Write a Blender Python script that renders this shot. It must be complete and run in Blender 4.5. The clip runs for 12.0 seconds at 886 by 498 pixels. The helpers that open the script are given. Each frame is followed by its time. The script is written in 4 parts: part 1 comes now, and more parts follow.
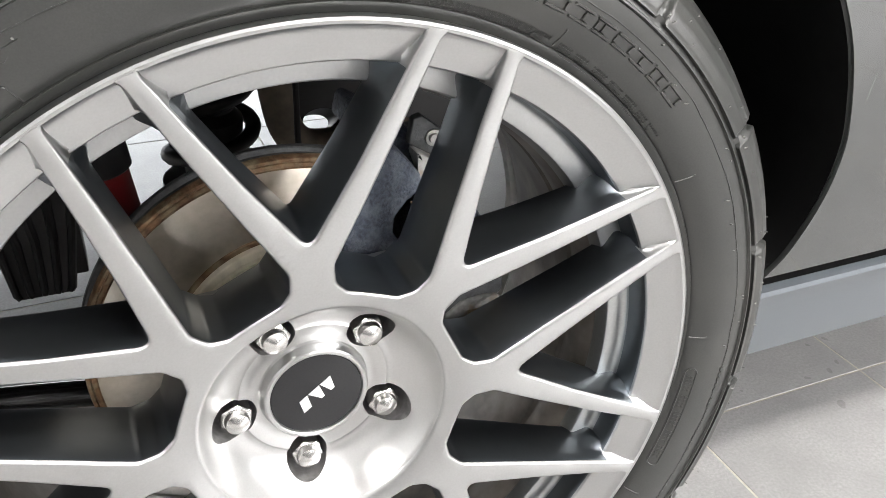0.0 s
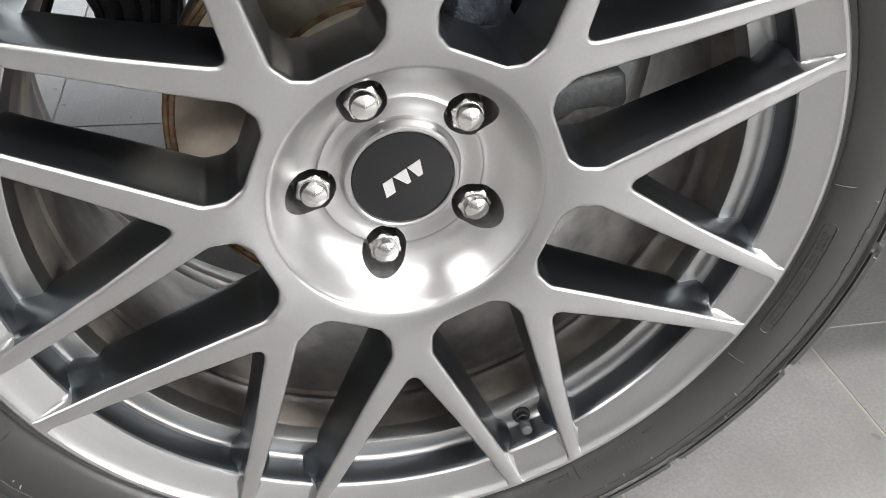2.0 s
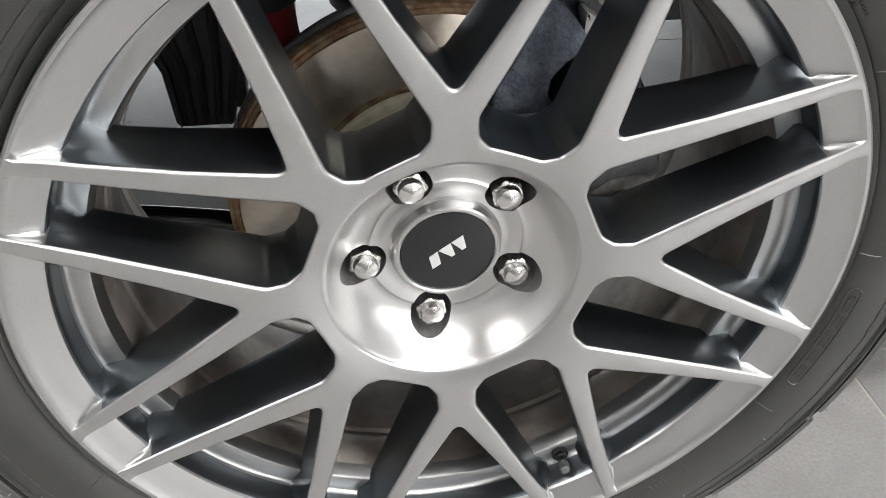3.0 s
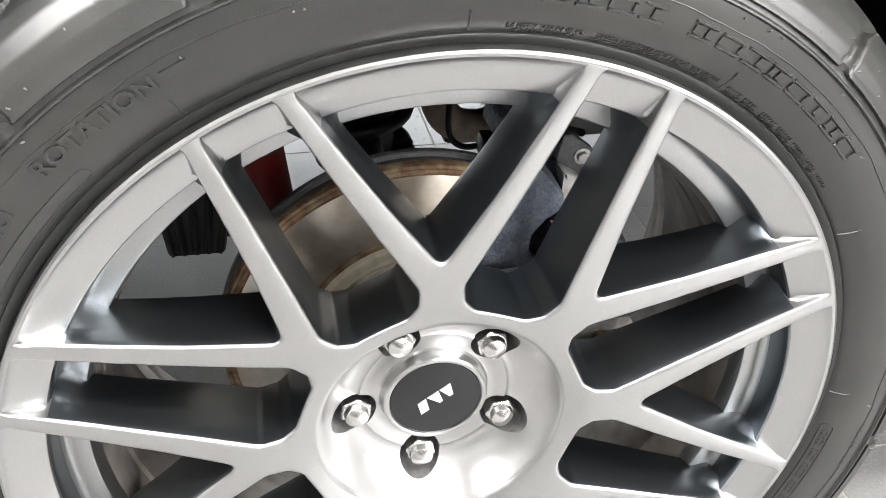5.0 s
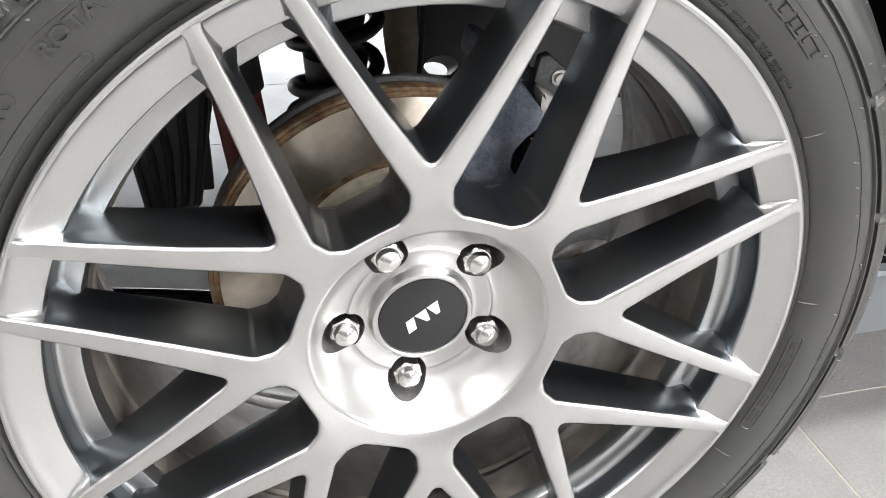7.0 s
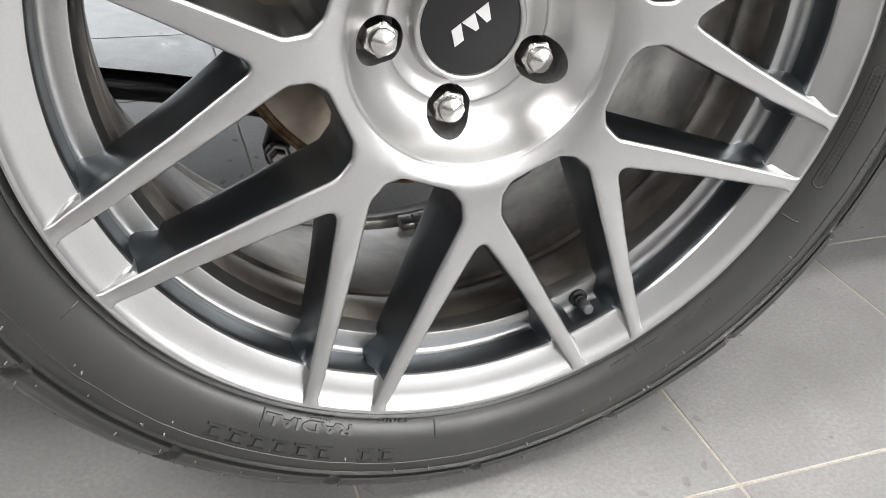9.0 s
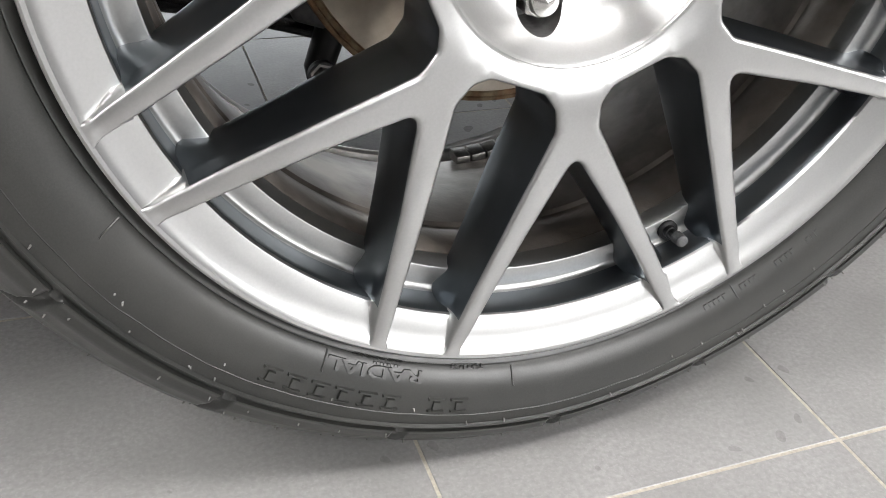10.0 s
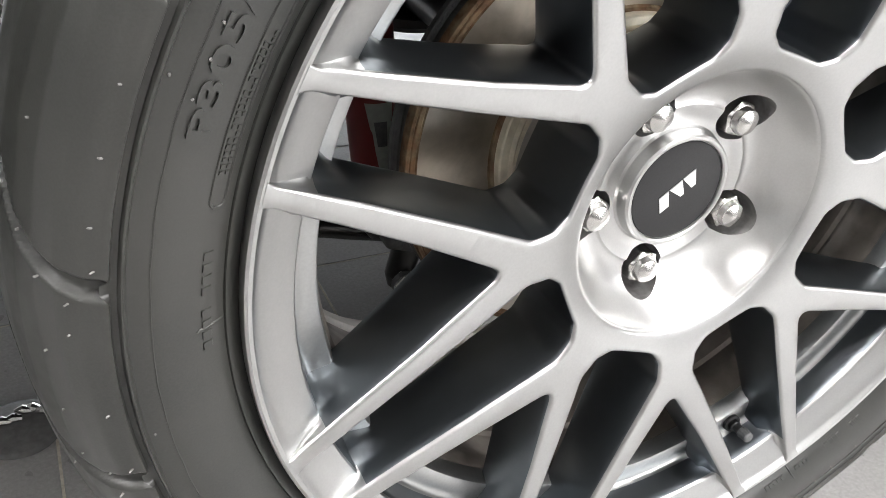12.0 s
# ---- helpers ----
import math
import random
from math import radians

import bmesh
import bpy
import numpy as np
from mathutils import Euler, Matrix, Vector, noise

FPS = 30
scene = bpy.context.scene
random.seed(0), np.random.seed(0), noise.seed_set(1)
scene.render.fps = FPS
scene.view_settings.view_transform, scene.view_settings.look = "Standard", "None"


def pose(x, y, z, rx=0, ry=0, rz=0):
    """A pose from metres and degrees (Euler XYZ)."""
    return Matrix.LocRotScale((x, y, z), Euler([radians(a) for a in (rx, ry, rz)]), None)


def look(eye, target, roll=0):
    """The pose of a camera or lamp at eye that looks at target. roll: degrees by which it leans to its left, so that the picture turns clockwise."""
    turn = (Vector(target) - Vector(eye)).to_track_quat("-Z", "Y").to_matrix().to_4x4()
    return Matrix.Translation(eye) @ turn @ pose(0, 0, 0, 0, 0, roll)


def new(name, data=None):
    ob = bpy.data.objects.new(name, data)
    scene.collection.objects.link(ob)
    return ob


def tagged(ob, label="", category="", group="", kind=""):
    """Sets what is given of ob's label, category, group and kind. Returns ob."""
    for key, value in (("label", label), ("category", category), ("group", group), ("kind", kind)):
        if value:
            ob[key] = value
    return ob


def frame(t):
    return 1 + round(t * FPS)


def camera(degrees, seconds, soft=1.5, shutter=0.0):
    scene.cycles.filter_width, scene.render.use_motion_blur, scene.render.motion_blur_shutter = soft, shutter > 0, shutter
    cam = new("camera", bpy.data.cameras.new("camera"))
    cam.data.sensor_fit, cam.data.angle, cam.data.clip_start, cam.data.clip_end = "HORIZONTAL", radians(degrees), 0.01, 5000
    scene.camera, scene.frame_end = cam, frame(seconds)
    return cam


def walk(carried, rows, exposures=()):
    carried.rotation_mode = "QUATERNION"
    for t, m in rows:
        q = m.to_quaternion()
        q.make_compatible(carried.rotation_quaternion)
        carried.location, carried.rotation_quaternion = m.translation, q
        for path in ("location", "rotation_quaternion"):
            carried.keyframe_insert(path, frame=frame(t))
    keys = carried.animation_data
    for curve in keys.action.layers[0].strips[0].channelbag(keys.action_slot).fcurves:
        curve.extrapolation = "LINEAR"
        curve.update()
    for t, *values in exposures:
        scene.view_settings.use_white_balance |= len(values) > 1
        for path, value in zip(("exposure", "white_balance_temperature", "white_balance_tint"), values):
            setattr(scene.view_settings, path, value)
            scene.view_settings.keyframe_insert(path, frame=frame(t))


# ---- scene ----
from mathutils.geometry import delaunay_2d_cdt

cam = camera(54.68, 12.0, soft=0.8)
# seconds, eye x y z, yaw, pitch, roll in degrees
ROWS = [
    (0.0, -0.1090, -0.4191, 0.7498, -23.57, -29.81, 1.09),
    (0.5, -0.1125, -0.4290, 0.7443, -17.95, -31.31, 1.13),
    (1.0, -0.1169, -0.4356, 0.7316, -16.79, -32.56, 3.78),
    (1.5, -0.1074, -0.4297, 0.6938, -16.12, -33.89, 4.73),
    (2.0, -0.0962, -0.4141, 0.6393, -15.31, -35.12, 4.65),
    (2.5, -0.0973, -0.4047, 0.6365, -11.93, -36.81, 2.70),
    (3.0, -0.0946, -0.4105, 0.7202, -11.28, -37.40, 2.17),
    (3.5, -0.0972, -0.4105, 0.7668, -11.24, -38.45, 1.93),
    (3.7, -0.0945, -0.4098, 0.7822, -11.36, -38.39, 1.88),
    (5.3, -0.1012, -0.3909, 0.7850, -13.04, -32.51, 2.18),
    (5.5, -0.1065, -0.3889, 0.7830, -13.24, -32.32, 2.22),
    (6.0, -0.1276, -0.3728, 0.7554, -13.91, -32.21, 2.36),
    (6.5, -0.1413, -0.3991, 0.7418, -14.93, -32.03, 2.46),
    (6.7, -0.1293, -0.4186, 0.7370, -15.41, -31.95, 2.47),
    (8.3, -0.1594, -0.4634, 0.6486, -19.92, -31.43, 3.95),
    (8.5, -0.1705, -0.4620, 0.6021, -20.07, -31.65, 3.88),
    (9.0, -0.1943, -0.4427, 0.5233, -20.78, -31.90, 3.94),
    (9.5, -0.2037, -0.4250, 0.4977, -21.49, -32.48, 4.09),
    (10.0, -0.2324, -0.3821, 0.4489, -21.94, -33.20, 4.29),
    (10.5, -0.2608, -0.3505, 0.4174, -23.24, -33.38, 4.65),
    (11.0, -0.3132, -0.3217, 0.4449, -24.96, -32.75, 4.65),
    (11.5, -0.3240, -0.3059, 0.5325, -26.25, -33.12, 4.84),
    (12.0, -0.3356, -0.2987, 0.6028, -27.46, -32.80, 4.71),
]


def aim(x, y, z, yaw, pitch, roll):
    a, b = radians(yaw), radians(pitch)
    ahead = Vector((-math.sin(a) * math.cos(b), math.cos(a) * math.cos(b), math.sin(b)))
    return look((x, y, z), Vector((x, y, z)) + ahead, roll)


EXPOSURES = [(0.0, 1.00), (0.5, 0.97), (1.5, 0.60), (2.5, 0.32), (3.5, 0.50), (5.3, 1.14), (6.5, 1.11), (8.5, 0.44), (9.5, 0.29), (10.2, 0.28), (11.0, 0.31), (11.5, 0.40), (12.0, 0.74)]
walk(cam, [(t, aim(*row)) for t, *row in ROWS], EXPOSURES)

# ---- world and light ----
AXLE = 0.361          # height of the wheel's centre over the floor
TH0 = radians(2.62)   # turn of the spokes
NUT0 = radians(44.70)  # turn of the lug nuts
world = bpy.data.worlds.new("world")
scene.world = world
world.use_nodes = True
world.node_tree.nodes["Background"].inputs[0].default_value = (0.8, 0.87, 1.0, 1)
world.node_tree.nodes["Background"].inputs[1].default_value = 0.05
PANEL_POWER = 19.0
# unseen ceiling panels; the third is a fill added to lift the floor on the left
LAMPS = [(1.92, -1.05, 1.5, 0.45), (0.40, -1.05, 1.5, 0.45), (-2.4, -0.3, 1.8, 1.0), (-0.4, 3.6, 2.4, 0.45)]
# daylight through the window behind the camera
WIN_X, WIN_Z, WIN_Y = (0.7, 4.1), (0.75, 2.35), -2.6
sky_light = bpy.data.lights.new("window_daylight", "AREA")
sky_light.shape, sky_light.size, sky_light.size_y = "RECTANGLE", WIN_X[1] - WIN_X[0], WIN_Z[1] - WIN_Z[0]
sky_light.energy, sky_light.color = 120.0, (1.0, 0.975, 0.965)
lamp = new("window_daylight", sky_light)
lamp.matrix_world = look(((WIN_X[0] + WIN_X[1]) / 2, WIN_Y - 0.02, (WIN_Z[0] + WIN_Z[1]) / 2), ((WIN_X[0] + WIN_X[1]) / 2, 0.0, (WIN_Z[0] + WIN_Z[1]) / 2))
# daylight through the glazed doorway on the car's far side
DOOR_X, DOOR_Z, DOOR_Y = (-2.6, 2.6), (0.05, 2.35), 5.2
door_light = bpy.data.lights.new("doorway_daylight", "AREA")
door_light.shape, door_light.size, door_light.size_y = "RECTANGLE", DOOR_X[1] - DOOR_X[0], DOOR_Z[1] - DOOR_Z[0]
door_light.energy, door_light.color = 45.0, (0.93, 0.97, 1.0)
lamp = new("doorway_daylight", door_light)
lamp.matrix_world = look((0, DOOR_Y + 0.02, (DOOR_Z[0] + DOOR_Z[1]) / 2), (0, 0, (DOOR_Z[0] + DOOR_Z[1]) / 2))

# ---- materials ----


def mat(name, base, rough=0.5, metal=0.0, grain=0.0, grain_scale=200.0, stain=None, stain_scale=8.0, stain_amount=0.0,
        rough_var=0.0, bump=0.0, bump_scale=300.0, coat=0.0, emit=None, emit_strength=0.0, spec=0.5, stain_lo=0.45, stain_hi=0.65, cloud=None, cloud_scale=6.0, cloud_amount=0.5):
    """A procedural surface: base colour, fine grain, larger stains, uneven roughness and relief, in object space."""
    m = bpy.data.materials.new(name)
    m.use_nodes = True
    nt = m.node_tree
    b = nt.nodes["Principled BSDF"]
    b.inputs["Metallic"].default_value = metal
    b.inputs["Roughness"].default_value = rough
    b.inputs["Specular IOR Level"].default_value = spec
    b.inputs["Coat Weight"].default_value = coat
    tc = nt.nodes.new("ShaderNodeTexCoord")

    def tex(scale, detail=4.0):
        n = nt.nodes.new("ShaderNodeTexNoise")
        n.inputs["Scale"].default_value = scale
        n.inputs["Detail"].default_value = detail
        nt.links.new(tc.outputs["Object"], n.inputs["Vector"])
        return n

    def mix(a, c, fac):
        n = nt.nodes.new("ShaderNodeMix")
        n.data_type = "RGBA"
        for sock, val in ((n.inputs[6], a), (n.inputs[7], c)):
            if isinstance(val, tuple):
                sock.default_value = (*val, 1)
            else:
                nt.links.new(val, sock)
        nt.links.new(fac, n.inputs[0])
        return n.outputs[2]

    def span(sock, lo, hi, a=0.0, c=1.0):
        n = nt.nodes.new("ShaderNodeMapRange")
        for i, v in enumerate((lo, hi, a, c)):
            n.inputs[i + 1].default_value = v
        nt.links.new(sock, n.inputs[0])
        return n.outputs[0]

    col = base
    if grain:
        g = tex(grain_scale)
        lo = tuple(c * (1 - grain) for c in base)
        hi = tuple(min(1, c * (1 + grain)) for c in base)
        col = mix(lo, hi, span(g.outputs[0], 0.3, 0.7))
    if stain:
        s = tex(stain_scale, 6.0)
        col = mix(col, stain, span(s.outputs[0], stain_lo, stain_hi, 0.0, stain_amount))
    if cloud:
        s = tex(cloud_scale, 5.0)
        col = mix(col, cloud, span(s.outputs[0], 0.35, 0.7, 0.0, cloud_amount))
    if isinstance(col, tuple):
        b.inputs["Base Color"].default_value = (*col, 1)
    else:
        nt.links.new(col, b.inputs["Base Color"])
    if rough_var:
        r = tex(grain_scale * 0.12 + 5, 1.0)
        nt.links.new(span(r.outputs[0], 0.2, 0.8, max(0.02, rough - rough_var), min(1, rough + rough_var)), b.inputs["Roughness"])
    if bump:
        bt = tex(bump_scale, 5.0)
        bn = nt.nodes.new("ShaderNodeBump")
        bn.inputs["Strength"].default_value = bump
        bn.inputs["Distance"].default_value = 0.002
        nt.links.new(bt.outputs[0], bn.inputs["Height"])
        nt.links.new(bn.outputs[0], b.inputs["Normal"])
    if emit:
        b.inputs["Emission Color"].default_value = (*emit, 1)
        b.inputs["Emission Strength"].default_value = emit_strength
    return m


ALLOY = mat("satin_alloy", (0.46, 0.463, 0.46), 0.31, 1.0, grain=0.03, grain_scale=700, rough_var=0.01)
LEDGE = mat("satin_ledge", (0.40, 0.405, 0.402), 0.36, 1.0, grain=0.04, grain_scale=500, rough_var=0.03)
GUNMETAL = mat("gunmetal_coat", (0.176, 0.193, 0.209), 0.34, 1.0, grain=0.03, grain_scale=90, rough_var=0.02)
FLANGE = mat("dusty_flange", (0.66, 0.64, 0.61), 0.4, 0.3, grain=0.12, grain_scale=120, stain=(0.36, 0.31, 0.26), stain_scale=30, stain_amount=0.4)
BARREL = mat("dusty_barrel", (0.17, 0.15, 0.134), 0.42, 0.55, grain=0.16, grain_scale=60, stain=(0.52, 0.47, 0.42), stain_scale=14, stain_amount=0.6, rough_var=0.1, bump=0.08, bump_scale=300)
RUBBER = mat("tyre_rubber", (0.025, 0.0258, 0.0240), 0.34, 0.0, grain=0.2, grain_scale=900, spec=0.58, stain=(0.046, 0.045, 0.041), stain_scale=9, stain_amount=0.5, rough_var=0.05, bump=0.03, bump_scale=1100)
DUSTRUBBER = mat("dusty_rubber", (0.16, 0.157, 0.15), 0.6, 0.0, grain=0.2, grain_scale=500)
CHROME = mat("nut_chrome", (0.66, 0.65, 0.635), 0.22, 1.0, rough_var=0.05, grain=0.04, grain_scale=300)
CAPBLACK = mat("cap_black", (0.012, 0.012, 0.013), 0.28, 0.0, grain=0.2, grain_scale=800, spec=0.4)
EMBLEM = mat("emblem_silver", (0.72, 0.72, 0.72), 0.35, 0.6)
POCKET = mat("pocket_shade", (0.30, 0.295, 0.29), 0.42, 0.7, grain=0.2)
ROTOR = mat("rotor_iron", (0.50, 0.455, 0.39), 0.36, 1.0, grain=0.1, grain_scale=120, stain=(0.32, 0.25, 0.17), stain_scale=18, stain_amount=0.35, rough_var=0.04)
RUST = mat("rust_band", (0.17, 0.095, 0.05), 0.75, 0.2, grain=0.5, grain_scale=130, stain=(0.30, 0.24, 0.15), stain_scale=75, stain_amount=0.9, bump=0.5, bump_scale=250)
HAT = mat("rotor_hat", (0.84, 0.78, 0.64), 0.40, 0.25, grain=0.15, grain_scale=90, stain=(0.33, 0.26, 0.18), stain_scale=25, stain_amount=0.5)
CALIPER = mat("caliper_iron", (0.082, 0.097, 0.124), 0.5, 0.3, grain=0.35, grain_scale=350, stain=(0.20, 0.22, 0.25), stain_scale=120, stain_amount=0.5, bump=1.0, bump_scale=420)
BRACKET = mat("cast_bracket", (0.11, 0.113, 0.115), 0.6, 0.5, grain=0.2, grain_scale=200, bump=0.4, bump_scale=350)
BLACK = mat("black_paint", (0.012, 0.012, 0.013), 0.42, 0.0, grain=0.2, grain_scale=90, bump=0.1)
GLOSSBLACK = mat("gloss_black_paint", (0.010, 0.010, 0.011), 0.16, 0.0, grain=0.2, grain_scale=90)
LINER = mat("wheelhouse_liner", (0.005, 0.005, 0.005), 0.95, 0.0, grain=0.2, grain_scale=40, spec=0.05)
RED = mat("red_shock_paint", (0.15, 0.010, 0.011), 0.4, 0.0, grain=0.12, grain_scale=60)
PAINT = mat("car_paint_grey", (0.050, 0.053, 0.052), 0.10, 0.3, grain=0.04, grain_scale=1500, coat=0.9)
SILL = mat("sill_paint_grey", (0.105, 0.117, 0.128), 0.35, 0.3, grain=0.04, grain_scale=700, coat=0.3)
TILE = mat("porcelain_tile", (0.30, 0.294, 0.29), 0.33, 0.0, cloud=(0.21, 0.206, 0.203), cloud_scale=11.0, cloud_amount=0.55, grain=0.13, grain_scale=240, stain=(0.40, 0.392, 0.385), stain_scale=420, stain_amount=0.4, stain_lo=0.54, stain_hi=0.66, rough_var=0.08, bump=0.06, bump_scale=400)
GROUT = mat("grout", (0.44, 0.40, 0.34), 0.9, 0.0, grain=0.15, grain_scale=300)
WALL = mat("wall_paint", (0.78, 0.775, 0.765), 0.8, 0.0, grain=0.03, grain_scale=30)
WALLDARK = mat("wall_paint_dark", (0.16, 0.16, 0.16), 0.7, 0.0, grain=0.03, grain_scale=30)
CEIL = mat("ceiling_paint", (0.42, 0.42, 0.415), 0.85, 0.0, grain=0.03, grain_scale=30)
SKY = mat("overcast_backdrop", (0.8, 0.85, 0.9), 0.9, 0.0, emit=(0.95, 0.98, 1.0), emit_strength=1.5)
GLOW = mat("lamp_diffuser", (0.9, 0.9, 0.9), 0.6, 0.0, emit=(1.0, 0.975, 0.96), emit_strength=PANEL_POWER)
LAMPFRAME = mat("lamp_frame", (0.7, 0.7, 0.7), 0.5, 0.0)
WHITE = mat("label_white", (0.30, 0.32, 0.295), 0.5, 0.0, grain=0.1, grain_scale=200)
FOOT = mat("bare_casting", (0.24, 0.235, 0.225), 0.6, 0.2, grain=0.2, grain_scale=200, stain=(0.20, 0.13, 0.08), stain_scale=60, stain_amount=0.6, stain_lo=0.52, stain_hi=0.62, bump=0.4, bump_scale=350)
PADGREY = mat("pad_rubber", (0.10, 0.10, 0.098), 0.6, 0.0, grain=0.25, grain_scale=120, bump=0.2)
STEEL = mat("zinc_steel", (0.45, 0.44, 0.42), 0.4, 1.0, grain=0.15, grain_scale=300)
BEIGE = mat("corroded_axle", (0.20, 0.165, 0.125), 0.65, 0.2, grain=0.25, grain_scale=60, bump=0.2)



def turned_finish(material, aniso, lines=0.0, pitch=900.0):
    """Concentric machining about the wheel's axle: stretched highlights and, where wanted, fine rings."""
    nt = material.node_tree
    b = nt.nodes["Principled BSDF"]
    tg = nt.nodes.new("ShaderNodeTangent")
    tg.direction_type, tg.axis = "RADIAL", "Y"
    b.inputs["Anisotropic"].default_value = aniso
    b.inputs["Anisotropic Rotation"].default_value = 0.25
    nt.links.new(tg.outputs[0], b.inputs["Tangent"])
    if lines:
        tc = nt.nodes.new("ShaderNodeTexCoord")
        wv = nt.nodes.new("ShaderNodeTexWave")
        wv.wave_type, wv.rings_direction = "RINGS", "Y"
        wv.inputs["Scale"].default_value = pitch
        wv.inputs["Distortion"].default_value = 3.0
        wv.inputs["Detail Scale"].default_value = 0.3
        nt.links.new(tc.outputs["Object"], wv.inputs["Vector"])
        bn = nt.nodes.new("ShaderNodeBump")
        bn.inputs["Strength"].default_value = lines
        bn.inputs["Distance"].default_value = 0.0003
        nt.links.new(wv.outputs["Fac"], bn.inputs["Height"])
        nt.links.new(bn.outputs[0], b.inputs["Normal"])
    return material


HUBALLOY = turned_finish(mat("turned_alloy", (0.52, 0.52, 0.515), 0.34, 1.0, grain=0.03, grain_scale=700, rough_var=0.01), 0.6)
turned_finish(ROTOR, 0.8, 0.12, 520.0)

# ---- mesh helpers ----


def finish(bm, angle=35.0):
    bm.normal_update()
    lim = radians(angle)
    for f in bm.faces:
        f.smooth = True
    for e in bm.edges:
        if len(e.link_faces) == 2 and e.calc_face_angle(0.0) > lim:
            e.smooth = False
    return bm


def mesh_of(name, bm, material):
    me = bpy.data.meshes.new(name)
    bm.to_mesh(me)
    bm.free()
    me.materials.append(material)
    return me


def part(name, bm, material, parent=None, label="", angle=35.0):
    ob = new(name, mesh_of(name, finish(bm, angle), material))
    if parent:
        ob.parent = parent
    if label:
        tagged(ob, label)
    return ob


def thing(name, at=(0, 0, 0), label="", category="", group="", kind=""):
    ob = new(name)
    ob.empty_display_size = 0.05
    ob.location = at
    return tagged(ob, label, category, group, kind)


def box(bm, lo, hi, bevel=0.0, seg=2):
    r = bmesh.ops.create_cube(bm, size=1.0)
    vs = r["verts"]
    c = [(a + b) / 2 for a, b in zip(lo, hi)]
    s = [b - a for a, b in zip(lo, hi)]
    for v in vs:
        v.co = Vector((c[0] + v.co.x * s[0], c[1] + v.co.y * s[1], c[2] + v.co.z * s[2]))
    if bevel:
        es = list({e for v in vs for e in v.link_edges})
        bmesh.ops.bevel(bm, geom=es, offset=bevel, segments=seg, profile=0.5, affect="EDGES")
    return bm


def lathe(profile, n=192, closed=False, bm=None):
    """Revolves rows of (radius, depth) about the wheel's axle (the y axis)."""
    bm = bm or bmesh.new()
    rings = []
    for r, y in profile:
        if r < 1e-6:
            rings.append([bm.verts.new((0, y, 0))] * n)
        else:
            rings.append([bm.verts.new((r * math.cos(2 * math.pi * i / n), y, r * math.sin(2 * math.pi * i / n))) for i in range(n)])
    pairs = list(zip(rings, rings[1:])) + ([(rings[-1], rings[0])] if closed else [])
    for a, b in pairs:
        for i in range(n):
            j = (i + 1) % n
            q = []
            for v in (a[i], a[j], b[j], b[i]):
                if v not in q:
                    q.append(v)
            if len(q) > 2:
                bm.faces.new(q)
    bmesh.ops.recalc_face_normals(bm, faces=bm.faces)
    return bm


def curve_profile(points, steps=6):
    """A smooth curve through rows of (radius, depth)."""
    out = []
    p = [points[0], *points, points[-1]]
    for i in range(1, len(p) - 2):
        for s in range(steps):
            t = s / steps
            row = []
            for c in range(len(points[0])):
                a, b, d, e = p[i - 1][c], p[i][c], p[i + 1][c], p[i + 2][c]
                row.append(0.5 * (2 * b + (d - a) * t + (2 * a - 5 * b + 4 * d - e) * t * t + (3 * b - a - 3 * d + e) * t ** 3))
            out.append(tuple(row))
    out.append(points[-1])
    return out


def tube(bm, path, radius, n=12, cap=True):
    """A round bar along a path; radius may be one number or one for each point."""
    pts = [Vector(p) for p in path]
    rad = radius if isinstance(radius, (list, tuple)) else [radius] * len(pts)
    side = None
    rings = []
    for i, p in enumerate(pts):
        d = (pts[min(i + 1, len(pts) - 1)] - pts[max(i - 1, 0)]).normalized()
        if side is None:
            side = d.orthogonal().normalized()
        side = (side - d * side.dot(d)).normalized()
        up = d.cross(side)
        rings.append([bm.verts.new(p + rad[i] * (side * math.cos(2 * math.pi * k / n) + up * math.sin(2 * math.pi * k / n))) for k in range(n)])
    for a, b in zip(rings, rings[1:]):
        for k in range(n):
            bm.faces.new((a[k], a[(k + 1) % n], b[(k + 1) % n], b[k]))
    if cap:
        bm.faces.new(rings[0][::-1])
        bm.faces.new(rings[-1])
    return bm


def extrude_outline(bm, pts, lo, hi, axis="y"):
    """A flat plate with the outline pts (x, z), from depth lo to hi."""
    a = [bm.verts.new((x, lo, z)) for x, z in pts]
    b = [bm.verts.new((x, hi, z)) for x, z in pts]
    f1 = bm.faces.new(a)
    f2 = bm.faces.new(b[::-1])
    n = len(pts)
    for i in range(n):
        bm.faces.new((a[(i + 1) % n], a[i], b[i], b[(i + 1) % n]))
    bmesh.ops.recalc_face_normals(bm, faces=bm.faces)
    return bm


def rounded(points, seg=7):
    """A closed outline from rows of (x, y, corner radius)."""
    out = []
    n = len(points)
    for i, (x, y, rad) in enumerate(points):
        p = Vector((x, y))
        if rad <= 0:
            out.append(p)
            continue
        a = Vector(points[i - 1][:2]) - p
        b = Vector(points[(i + 1) % n][:2]) - p
        ang = a.angle(b)
        d = min(rad / math.tan(ang / 2), a.length * 0.49, b.length * 0.49)
        a, b = a.normalized() * d, b.normalized() * d
        for s in range(seg + 1):
            t = s / seg
            out.append(p + a * (1 - t) ** 2 + b * t ** 2)
    return out


